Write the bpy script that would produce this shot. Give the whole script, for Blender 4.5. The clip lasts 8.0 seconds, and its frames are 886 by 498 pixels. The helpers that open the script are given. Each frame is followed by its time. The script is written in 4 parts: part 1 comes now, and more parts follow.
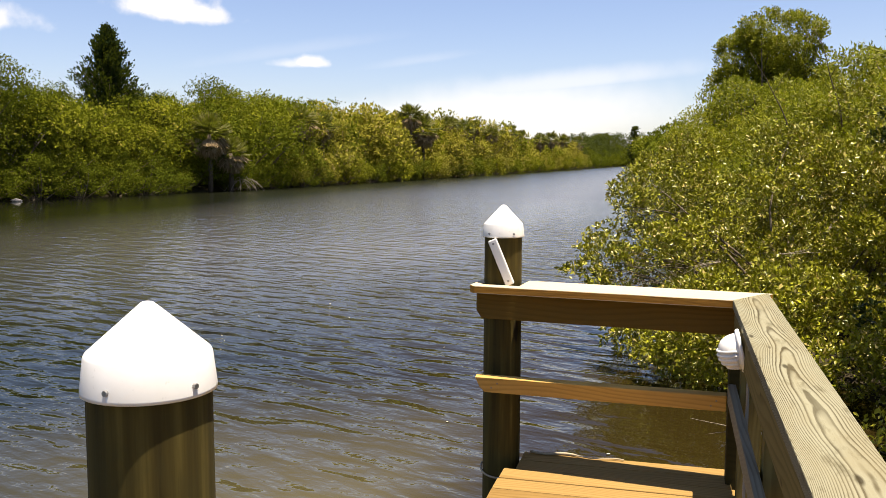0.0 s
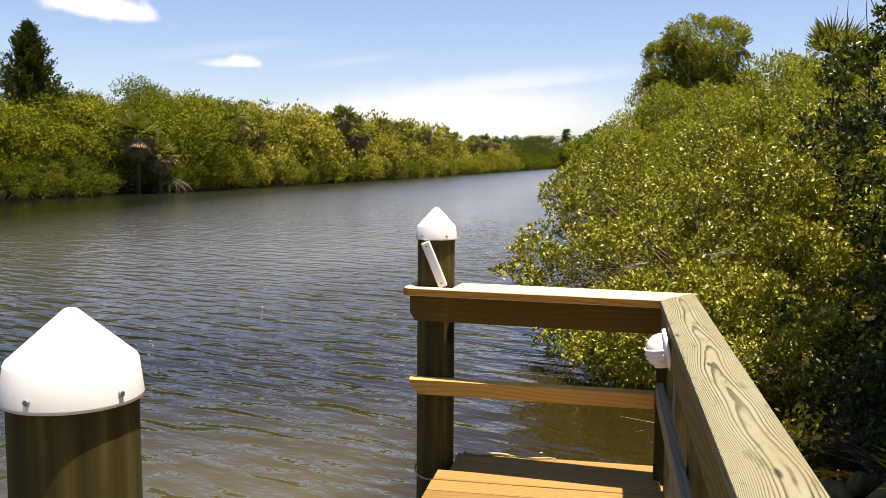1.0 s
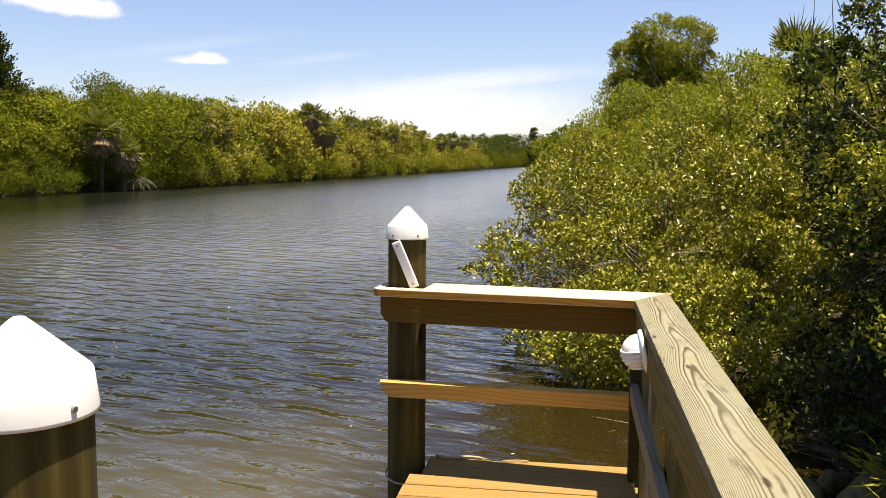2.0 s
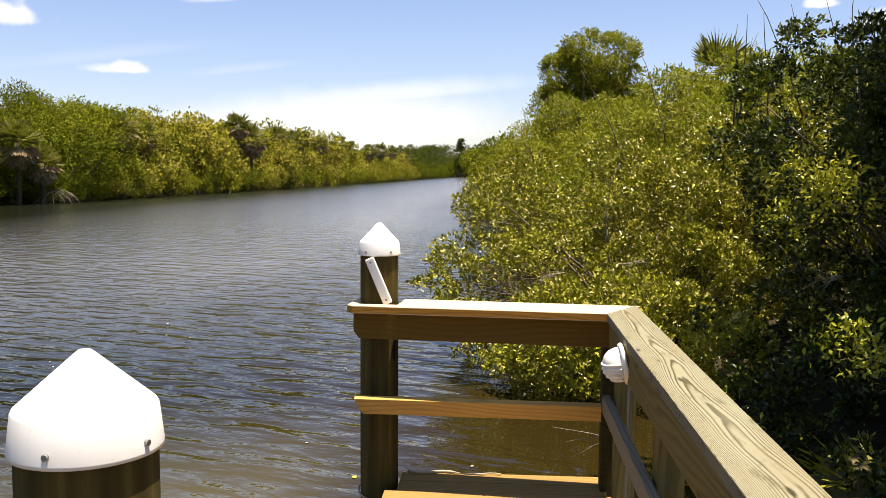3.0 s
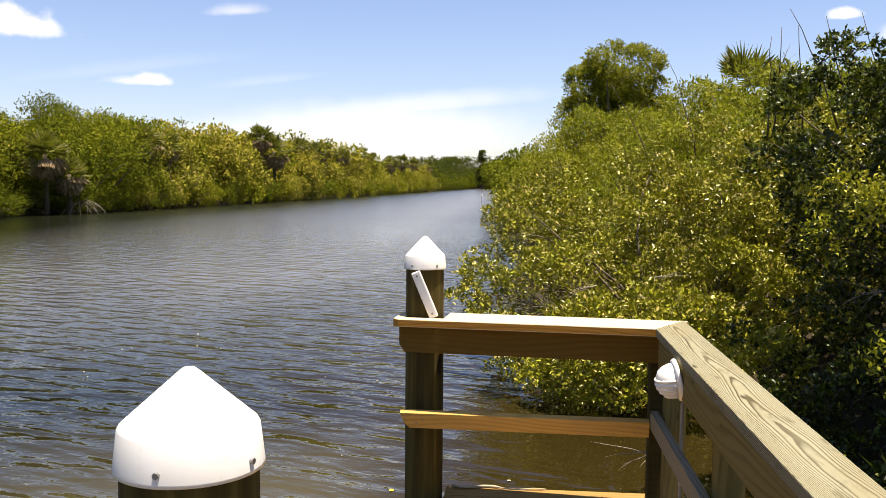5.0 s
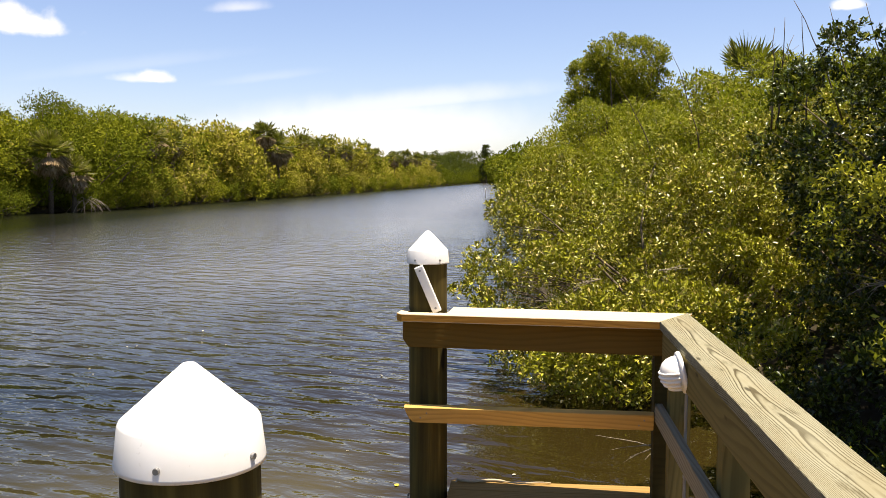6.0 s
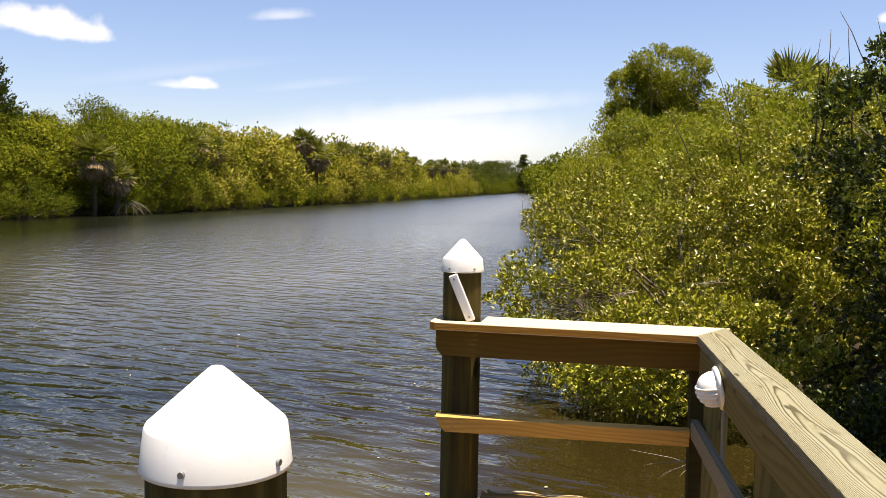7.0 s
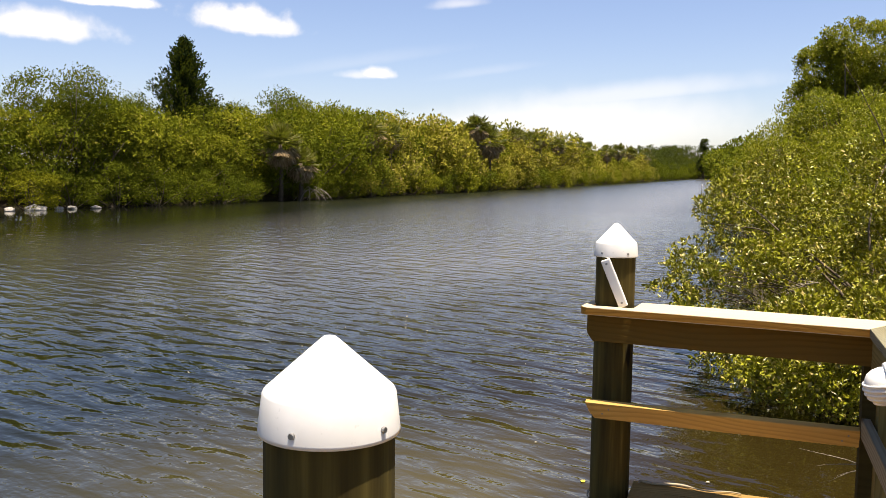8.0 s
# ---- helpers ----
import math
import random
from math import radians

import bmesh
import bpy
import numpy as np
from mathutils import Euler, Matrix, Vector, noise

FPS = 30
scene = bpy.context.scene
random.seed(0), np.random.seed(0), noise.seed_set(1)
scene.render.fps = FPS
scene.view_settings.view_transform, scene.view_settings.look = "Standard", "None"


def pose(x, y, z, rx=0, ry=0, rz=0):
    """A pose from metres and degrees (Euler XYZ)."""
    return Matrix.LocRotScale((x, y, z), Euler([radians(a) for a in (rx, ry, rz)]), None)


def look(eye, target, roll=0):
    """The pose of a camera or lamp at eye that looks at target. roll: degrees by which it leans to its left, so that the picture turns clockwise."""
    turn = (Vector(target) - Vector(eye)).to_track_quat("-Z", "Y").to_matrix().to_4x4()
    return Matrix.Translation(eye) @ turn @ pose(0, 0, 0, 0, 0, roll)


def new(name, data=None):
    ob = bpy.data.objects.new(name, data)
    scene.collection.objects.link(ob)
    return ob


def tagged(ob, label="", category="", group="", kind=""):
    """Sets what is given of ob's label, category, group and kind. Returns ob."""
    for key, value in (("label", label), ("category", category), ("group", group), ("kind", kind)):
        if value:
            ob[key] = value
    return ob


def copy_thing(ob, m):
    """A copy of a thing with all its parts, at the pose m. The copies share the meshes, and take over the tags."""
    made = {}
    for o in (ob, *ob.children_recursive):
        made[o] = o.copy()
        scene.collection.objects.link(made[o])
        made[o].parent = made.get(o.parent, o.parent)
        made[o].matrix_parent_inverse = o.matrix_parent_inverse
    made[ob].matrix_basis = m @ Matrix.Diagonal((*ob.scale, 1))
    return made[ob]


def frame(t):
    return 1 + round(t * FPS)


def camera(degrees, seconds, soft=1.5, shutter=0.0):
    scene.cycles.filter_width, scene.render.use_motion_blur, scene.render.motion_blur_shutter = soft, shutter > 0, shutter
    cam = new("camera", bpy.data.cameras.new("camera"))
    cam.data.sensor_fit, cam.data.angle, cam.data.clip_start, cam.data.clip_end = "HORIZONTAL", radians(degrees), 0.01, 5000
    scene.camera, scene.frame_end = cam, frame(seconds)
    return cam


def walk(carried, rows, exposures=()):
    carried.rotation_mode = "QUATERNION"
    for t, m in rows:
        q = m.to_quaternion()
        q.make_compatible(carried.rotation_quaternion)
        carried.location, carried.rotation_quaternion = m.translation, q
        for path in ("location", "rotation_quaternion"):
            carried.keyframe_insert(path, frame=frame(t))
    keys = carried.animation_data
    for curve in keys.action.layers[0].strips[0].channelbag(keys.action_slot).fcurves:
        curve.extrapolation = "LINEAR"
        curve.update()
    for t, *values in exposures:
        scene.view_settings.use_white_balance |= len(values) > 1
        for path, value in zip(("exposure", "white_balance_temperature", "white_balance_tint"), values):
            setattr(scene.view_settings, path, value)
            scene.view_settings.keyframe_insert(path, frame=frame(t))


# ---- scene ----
cam = camera(54.1, 8.0, 0.6)
PATH = [
    (0, (0.887, -4.575, 2.279), (0.373, -2.652, 2.075), 0.2),
    (0.5, (0.902, -4.594, 2.282), (0.453, -2.656, 2.079), 0.4),
    (1, (0.894, -4.581, 2.283), (0.528, -2.625, 2.084), 0.4),
    (1.2, (0.897, -4.572, 2.280), (0.528, -2.617, 2.077), 0.2),
    (2.3, (0.803, -4.482, 2.284), (0.535, -2.511, 2.081), 0.3),
    (2.5, (0.744, -4.491, 2.294), (0.477, -2.524, 2.049), -0.4),
    (3, (0.633, -4.55, 2.311), (0.504, -2.562, 2.134), 0.4),
    (3.5, (0.565, -4.543, 2.315), (0.45, -2.552, 2.155), 0.3),
    (4, (0.521, -4.537, 2.316), (0.386, -2.548, 2.16), 0.7),
    (4.5, (0.499, -4.538, 2.315), (0.352, -2.548, 2.171), 1.2),
    (4.7, (0.496, -4.548, 2.321), (0.333, -2.560, 2.171), 1.0),
    (5.8, (0.514, -4.562, 2.324), (0.336, -2.576, 2.171), -0.1),
    (6, (0.506, -4.549, 2.319), (0.32, -2.564, 2.156), -0.0),
    (6.5, (0.494, -4.545, 2.316), (0.304, -2.56, 2.166), 0.7),
    (7, (0.51, -4.524, 2.314), (0.241, -2.547, 2.171), 0.9),
    (7.5, (0.559, -4.528, 2.319), (0.1, -2.589, 2.146), 1.1),
    (8, (0.619, -4.51, 2.301), (-0.034, -2.629, 2.121), 0.7),
]
walk(cam, [(t, look(eye, target, roll)) for t, eye, target, roll in PATH], [(0.0, 1.24, 7000, 14), (1.2, 1.25, 7000, 14), (2.5, 1.30, 7000, 14), (4.0, 1.34, 7000, 14), (6.5, 1.30, 7000, 14), (8.0, 1.23, 7000, 14)])

# clouds: bearing, height, half width, half height (degrees), roughness, softness, density, lean
CLOUDS = [
    (-32.1, 9.0, 2.9, 0.95, 1.7, 0.45, 0.95, -4),
    (-23.7, 6.15, 1.0, 0.42, 1.9, 0.5, 0.9, 0),
    (-24.6, 6.05, 1.2, 0.3, 1.8, 0.7, 0.5, 0),
    (-43.7, 8.0, 3.2, 1.0, 1.5, 0.5, 0.85, -3),
    (-40.1, 9.9, 2.4, 0.6, 1.5, 0.3, 1.0, 0),
    (19.2, 10.0, 0.75, 0.33, 2.0, 0.5, 0.75, 0),
    (22.4, 8.9, 1.2, 0.5, 1.8, 0.6, 0.6, 10),
    (-18.3, 10.6, 1.3, 0.35, 1.2, 0.8, 0.45, 5),
    (-13.0, 1.9, 11.5, 2.75, 0.3, 0.4, 0.55, 6),
    (-8.4, 4.75, 7.2, 0.75, 0.6, 0.7, 0.42, 6),
    (-24.5, 6.9, 4.5, 0.4, 0.9, 0.9, 0.10, 9),
    (-16.5, 6.4, 2.6, 0.3, 0.9, 0.9, 0.12, 8),
]

# ---- world, sun, exposure ----
SUN_TO = Vector((0.16, -0.03, 1.0)).normalized()
EL, AZ = math.asin(SUN_TO.z), math.atan2(SUN_TO.x, SUN_TO.y)

world = bpy.data.worlds.new("sky")
scene.world = world
world.use_nodes = True
wn, wl = world.node_tree.nodes, world.node_tree.links
wn.clear()
w_out = wn.new("ShaderNodeOutputWorld")
w_bg = wn.new("ShaderNodeBackground")
w_bg.inputs["Strength"].default_value = 0.055
sky = wn.new("ShaderNodeTexSky")
sky.sky_type, sky.sun_disc, sky.sun_elevation, sky.sun_rotation = "NISHITA", False, EL, AZ
sky.air_density, sky.dust_density, sky.ozone_density = 1.0, 0.4, 3.0
w_co = wn.new("ShaderNodeTexCoord")
w_noise = wn.new("ShaderNodeTexNoise")
w_noise.inputs["Scale"].default_value, w_noise.inputs["Detail"].default_value = 38.0, 5.0
wl.new(w_co.outputs["Generated"], w_noise.inputs["Vector"])


def w_math(op, a, b=None, c=None):
    n = wn.new("ShaderNodeMath")
    n.operation = op
    for i, v in enumerate((a, b, c)):
        if v is None:
            continue
        if isinstance(v, (int, float)):
            n.inputs[i].default_value = v
        else:
            wl.new(v, n.inputs[i])
    return n.outputs[0]


def w_dot(vec):
    n = wn.new("ShaderNodeVectorMath")
    n.operation = "DOT_PRODUCT"
    wl.new(w_co.outputs["Generated"], n.inputs[0])
    n.inputs[1].default_value = vec
    return n.outputs["Value"]


def cloud_mask(az, el, wide, high, rough, soft, lean=0.0):
    """A cloud in the sky round the bearing az (degrees right of +y) and height el; half sizes in degrees."""
    a, e = radians(az), radians(el)
    side = Vector((math.cos(a), -math.sin(a), 0))
    up = Vector((-math.sin(a) * math.sin(e), -math.cos(a) * math.sin(e), math.cos(e)))
    ahead = Vector((math.sin(a) * math.cos(e), math.cos(a) * math.cos(e), math.sin(e)))
    s2 = side * math.cos(radians(lean)) + up * math.sin(radians(lean))
    u2 = up * math.cos(radians(lean)) - side * math.sin(radians(lean))
    u = w_math("MULTIPLY", w_dot(s2), 1 / math.sin(radians(wide)))
    v = w_math("MULTIPLY", w_dot(u2), 1 / math.sin(radians(high)))
    v = w_math("MAXIMUM", v, w_math("MULTIPLY", v, -1.9))
    d = w_math("SQRT", w_math("ADD", w_math("MULTIPLY", u, u), w_math("MULTIPLY", v, v)))
    d = w_math("ADD", d, w_math("MULTIPLY", w_math("SUBTRACT", w_noise.outputs["Fac"], 0.5), rough))
    m = wn.new("ShaderNodeMapRange")
    m.interpolation_type = "SMOOTHSTEP"
    wl.new(d, m.inputs["Value"])
    m.inputs["From Min"].default_value, m.inputs["From Max"].default_value = 1.0 + soft, 1.0 - soft
    m.inputs["To Min"].default_value, m.inputs["To Max"].default_value = 0.0, 1.0
    front = w_math("GREATER_THAN", w_dot(ahead), 0.0)
    return w_math("MULTIPLY", m.outputs["Result"], front)


cloud_sum = None
for az, el, wide, high, rough, soft, dense, lean in CLOUDS:
    m = w_math("MULTIPLY", cloud_mask(az, el, wide, high, rough, soft, lean), dense)
    cloud_sum = m if cloud_sum is None else w_math("MAXIMUM", cloud_sum, m)
w_mix = wn.new("ShaderNodeMix")
w_mix.data_type = "RGBA"
wl.new(cloud_sum, w_mix.inputs["Factor"])
w_tone = wn.new("ShaderNodeMix")
w_tone.data_type, w_tone.blend_type = "RGBA", "MULTIPLY"
w_tone.inputs["Factor"].default_value = 1.0
wl.new(sky.outputs["Color"], w_tone.inputs["A"])
w_tone.inputs["B"].default_value = (1.17, 1.13, 1.26, 1)
wl.new(w_tone.outputs["Result"], w_mix.inputs["A"])
w_mix.inputs["B"].default_value = (9.5, 9.5, 9.4, 1)
wl.new(w_mix.outputs["Result"], w_bg.inputs["Color"])
wl.new(w_bg.outputs["Background"], w_out.inputs["Surface"])

sun = new("sun", bpy.data.lights.new("sun", "SUN"))
sun.data.energy, sun.data.angle, sun.data.color = 5.0, radians(0.53), (1.0, 0.95, 0.86)
sun.matrix_world = look(SUN_TO * 50, (0, 0, 0))


# ---- materials ----
class Mat:
    """A small builder of node materials."""

    def __init__(self, name):
        self.m = bpy.data.materials.new(name)
        self.m.use_nodes = True
        self.n, self.l = self.m.node_tree.nodes, self.m.node_tree.links
        self.b = self.n["Principled BSDF"]

    def node(self, kind, **ins):
        n = self.n.new(kind)
        for k, v in ins.items():
            self.put(n, k.replace("_", " "), v)
        return n

    def put(self, n, k, v):
        if isinstance(v, bpy.types.NodeSocket):
            self.l.new(v, n.inputs[k])
        else:
            n.inputs[k].default_value = v

    def coord(self, out="Object", scale=(1, 1, 1), shift=None):
        c = self.n.new("ShaderNodeTexCoord")
        m = self.node("ShaderNodeMapping", Vector=c.outputs[out], Scale=scale)
        if shift is not None:
            self.put(m, "Location", shift)
        return m.outputs[0]

    def noise(self, vec, scale, detail=4.0, rough=0.55, dist=0.0):
        return self.node("ShaderNodeTexNoise", Vector=vec, Scale=scale, Detail=detail, Roughness=rough, Distortion=dist).outputs["Fac"]

    def ramp(self, fac, stops):
        r = self.n.new("ShaderNodeValToRGB")
        while len(r.color_ramp.elements) < len(stops):
            r.color_ramp.elements.new(0.5)
        for e, (p, c) in zip(r.color_ramp.elements, stops):
            e.position, e.color = p, (*c, 1) if len(c) == 3 else c
        self.l.new(fac, r.inputs[0])
        return r.outputs[0]

    def mix(self, fac, a, b, blend="MIX"):
        n = self.n.new("ShaderNodeMix")
        n.data_type, n.blend_type = "RGBA", blend
        for k, v in (("Factor", fac), ("A", a), ("B", b)):
            self.put(n, k, (*v, 1) if isinstance(v, tuple) and len(v) == 3 else v)
        return n.outputs["Result"]

    def math(self, op, a, b=0.0):
        n = self.n.new("ShaderNodeMath")
        n.operation = op
        self.put(n, 0, a), self.put(n, 1, b)
        return n.outputs[0]

    def bump(self, height, strength, dist):
        n = self.node("ShaderNodeBump", Height=height, Strength=strength, Distance=dist)
        self.put(self.b, "Normal", n.outputs[0])
        return n

    def done(self, color, rough, spec=0.5):
        self.put(self.b, "Base Color", (*color, 1) if isinstance(color, tuple) else color)
        self.put(self.b, "Roughness", rough)
        self.put(self.b, "Specular IOR Level", spec)
        return self.m


def wood(name, light, dark, stain, lines=55.0, warp=5.0, contrast=0.6, rough=0.9, tint=0.1, heart=None):
    """Sawn timber, its grain along the local x: growth lines bent by slow noise, fibres, stains."""
    k = Mat(name)
    info = k.n.new("ShaderNodeObjectInfo")
    shift = k.node("ShaderNodeCombineXYZ", X=k.math("MULTIPLY", info.outputs["Random"], 37.0), Y=k.math("MULTIPLY", info.outputs["Random"], 3.1)).outputs[0]
    c0 = k.n.new("ShaderNodeTexCoord")
    xyz = k.node("ShaderNodeSeparateXYZ", Vector=c0.outputs["Object"])
    across = k.math("ADD", xyz.outputs["Y"], k.math("MULTIPLY", xyz.outputs["Z"], 0.8))
    slow = k.noise(k.coord(scale=(0.8, 4.0, 4.0), shift=shift), 1.0, 1.5, 0.35)
    wobble = k.noise(k.coord(scale=(4.0, 16.0, 16.0), shift=shift), 1.0, 2.0, 0.5)
    phase = k.math("ADD", k.math("MULTIPLY", across, lines), k.math("ADD", k.math("MULTIPLY", slow, warp * 2.2), k.math("MULTIPLY", wobble, warp * 0.16)))
    if heart is not None:
        # nested arches along the board's heart line
        off = k.math("ADD", k.math("MULTIPLY", k.math("SUBTRACT", xyz.outputs["Y"], heart), 11.0), k.math("MULTIPLY", k.math("SUBTRACT", xyz.outputs["Z"], 1.62), 9.0))
        bend = k.noise(k.coord(scale=(0.9, 0.0, 0.0)), 1.0, 1.0)
        off = k.math("ADD", off, k.math("MULTIPLY", k.math("SUBTRACT", bend, 0.5), 1.5))
        phase = k.math("ADD", k.math("MULTIPLY", k.math("MULTIPLY", off, off), 9.5), k.math("MULTIPLY", xyz.outputs["X"], 2.2))
        phase = k.math("ADD", phase, k.math("ADD", k.math("MULTIPLY", slow, 4.2), k.math("MULTIPLY", wobble, 1.2)))
    ring = k.math("FRACT", phase)
    ring = k.ramp(ring, [(0.0, (0, 0, 0)), (0.4, (0.05, 0.05, 0.05)), (0.72, (1, 1, 1)), (0.88, (0.95, 0.95, 0.95)), (1.0, (0, 0, 0))])
    if heart is not None:
        ring = k.math("POWER", ring, 1.6)
    fine = k.noise(k.coord(scale=(3.0, 190.0, 190.0), shift=shift), 1.0, 3.0, 0.6)
    patch = k.noise(k.coord(scale=(2.0, 7.0, 7.0), shift=shift), 1.3, 5.0, 0.65)
    vary = k.noise(k.coord(scale=(1.2, 12.0, 12.0), shift=shift), 1.0, 2.0)
    c = k.mix(k.math("MULTIPLY", k.math("MULTIPLY", ring, contrast), k.ramp(vary, [(0.3, (0.5, 0.5, 0.5)), (0.6, (1, 1, 1))])), light, dark)
    c = k.mix(k.math("MULTIPLY", fine, 0.32), c, dark)
    c = k.mix(k.math("MULTIPLY", k.ramp(patch, [(0.42, (0, 0, 0)), (0.72, (1, 1, 1))]), 0.55), c, stain)
    knot = k.node("ShaderNodeTexVoronoi", Vector=k.coord(scale=(2.4, 9.0, 9.0), shift=shift), Scale=1.0).outputs["Distance"]
    c = k.mix(k.ramp(knot, [(0.05, (0.8, 0.8, 0.8)), (0.10, (0, 0, 0))]), c, tuple(v * 0.55 for v in dark))
    if heart is not None:
        grime = k.noise(k.coord(scale=(6.0, 22.0, 22.0)), 1.0, 6.0, 0.7)
        c = k.mix(k.ramp(grime, [(0.54, (0, 0, 0)), (0.72, (0.6, 0.6, 0.6))]), c, (0.055, 0.044, 0.02))
    c = k.mix(tint, c, k.ramp(info.outputs["Random"], [(0.0, dark), (1.0, light)]))
    h = k.math("ADD", k.math("MULTIPLY", ring, -0.5), k.math("MULTIPLY", fine, 0.8))
    k.bump(h, 0.35, 0.003)
    return k.done(c, rough, 0.06)


M_DECK = wood("deck_pine", (0.32, 0.198, 0.064), (0.11, 0.055, 0.013), (0.22, 0.132, 0.041), 40, 6, 0.6, tint=0.35)
M_RAIL = wood("weathered_rail", (0.26, 0.243, 0.158), (0.038, 0.028, 0.012), (0.18, 0.148, 0.078), 50, 10, 0.95, tint=0.0, heart=-1.262)
M_NEWRAIL = wood("new_rail", (0.60, 0.49, 0.32), (0.40, 0.28, 0.14), (0.52, 0.41, 0.24), 40, 4, 0.35)
# orange sawn edge, its colour brightened to stand in for grazing sun
M_EDGE = wood("sunlit_sawn_edge", (0.46, 0.225, 0.042), (0.26, 0.115, 0.018), (0.36, 0.172, 0.034), 60, 4, 0.5)
M_BROWN = wood("brown_timber", (0.155, 0.092, 0.020), (0.075, 0.043, 0.009), (0.11, 0.071, 0.018), 30, 3, 0.4)
# post timber darkened in place of the shade below the handrail
M_SHADEPOST = wood("shade_dark_post", (0.062, 0.047, 0.014), (0.026, 0.019, 0.006), (0.044, 0.035, 0.011), 30, 3, 0.4)
M_OLDRAIL = wood("weathered_grey_rail", (0.27, 0.235, 0.155), (0.08, 0.064, 0.036), (0.19, 0.165, 0.10), 60, 4, 0.55)
M_LOW = wood("knotty_pine", (0.60, 0.375, 0.105), (0.19, 0.09, 0.022), (0.37, 0.225, 0.075), 30, 5, 0.42)
M_GREY = wood("grey_timber", (0.195, 0.152, 0.052), (0.07, 0.05, 0.015), (0.145, 0.115, 0.037), 46, 4, 0.6)


def pile_material(name, stain=None):
    k = Mat(name)
    grain = k.noise(k.coord(scale=(22, 22, 0.9)), 1.0, 5.0, 0.6)
    patch = k.noise(k.coord(scale=(4, 4, 2.2)), 1.6, 5.0, 0.65)
    c = k.ramp(grain, [(0.3, (0.026, 0.018, 0.003)), (0.55, (0.066, 0.048, 0.009)), (0.75, (0.14, 0.106, 0.024))])
    c = k.mix(k.ramp(patch, [(0.45, (0, 0, 0)), (0.68, (0.7, 0.7, 0.7))]), c, (0.05, 0.045, 0.012))
    if stain:
        spot = k.node("ShaderNodeVectorMath", Vector=k.coord(scale=(30, 30, 9), shift=(-30 * stain[0], -30 * stain[1], -9 * stain[2])))
        spot.operation = "LENGTH"
        edge = k.math("ADD", spot.outputs["Value"], k.math("MULTIPLY", grain, 0.8))
        c = k.mix(k.ramp(edge, [(0.75, (0.85, 0.85, 0.85)), (1.0, (0, 0, 0))]), c, (0.008, 0.006, 0.003))
    k.bump(grain, 0.5, 0.006)
    return k.done(c, 0.85, 0.2)


def plastic_material():
    k = Mat("white_plastic")
    n = k.noise(k.coord(), 9.0, 5.0)
    c = k.ramp(n, [(0.3, (0.73, 0.70, 0.62)), (0.6, (0.79, 0.765, 0.70))])
    specks = k.noise(k.coord(), 70.0, 2.0)
    c = k.mix(k.ramp(specks, [(0.70, (0, 0, 0)), (0.78, (0.35, 0.35, 0.35))]), c, (0.45, 0.42, 0.34))
    return k.done(c, 0.42, 0.45)


def plain(name, color, rough=0.6, metal=0.0, spec=0.5):
    k = Mat(name)
    n = k.noise(k.coord(), 30.0, 4.0)
    c = k.mix(k.math("MULTIPLY", n, 0.5), color, tuple(v * 0.6 for v in color))
    k.put(k.b, "Metallic", metal)
    return k.done(c, rough, spec)


M_PILE = pile_material("treated_pile")
M_PILESTAIN = pile_material("stained_pile", (0.085, -0.058, 2.72))
M_PLASTIC = plastic_material()
M_STEEL = plain("galvanised_steel", (0.35, 0.34, 0.32), 0.45, 0.9)
M_PIPE = plain("grey_conduit", (0.24, 0.22, 0.18), 0.7)
M_ROPE = plain("rope_fibre", (0.42, 0.34, 0.22), 0.95, 0.0, 0.1)


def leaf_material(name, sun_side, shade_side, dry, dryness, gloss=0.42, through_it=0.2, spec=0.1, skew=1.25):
    """Leaves: hue and shade by leaf and by plant, a little light passing through."""
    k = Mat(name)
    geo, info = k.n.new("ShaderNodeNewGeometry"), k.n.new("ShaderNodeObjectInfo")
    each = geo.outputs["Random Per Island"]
    # tone varies at random; the darkest leaves also stand in for shaded gaps
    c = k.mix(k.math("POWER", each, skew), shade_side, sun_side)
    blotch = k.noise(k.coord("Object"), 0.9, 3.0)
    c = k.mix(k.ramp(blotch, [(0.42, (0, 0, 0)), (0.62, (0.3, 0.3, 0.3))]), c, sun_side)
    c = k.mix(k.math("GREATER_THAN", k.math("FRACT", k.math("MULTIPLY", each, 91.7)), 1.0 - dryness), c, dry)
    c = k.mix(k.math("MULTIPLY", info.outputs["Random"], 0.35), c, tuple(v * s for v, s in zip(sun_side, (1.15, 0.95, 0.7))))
    k.put(k.b, "Subsurface Weight", 0.0)
    k.done(c, gloss, spec)
    tr = k.node("ShaderNodeBsdfTranslucent", Color=k.mix(0.5, c, (0.30, 0.36, 0.02)))
    mx = k.node("ShaderNodeMixShader", Fac=through_it)
    k.l.new(k.b.outputs[0], mx.inputs[1]), k.l.new(tr.outputs[0], mx.inputs[2])
    k.l.new(mx.outputs[0], k.n["Material Output"].inputs["Surface"])
    return k.m


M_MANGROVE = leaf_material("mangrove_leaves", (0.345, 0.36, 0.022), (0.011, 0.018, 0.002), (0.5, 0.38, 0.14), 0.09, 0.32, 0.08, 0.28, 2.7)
# mangrove leaves darkened in colour so the bush by the dock looks shaded
M_SHADELEAF = leaf_material("shade_dark_leaves", (0.074, 0.102, 0.007), (0.003, 0.006, 0.001), (0.24, 0.24, 0.03), 0.05, 0.32, 0.08, 0.25, 2.0)
M_SPRIG = leaf_material("sprig_leaves", (0.40, 0.39, 0.03), (0.17, 0.18, 0.012), (0.38, 0.36, 0.05), 0.06, 0.4, 0.25, 0.22)
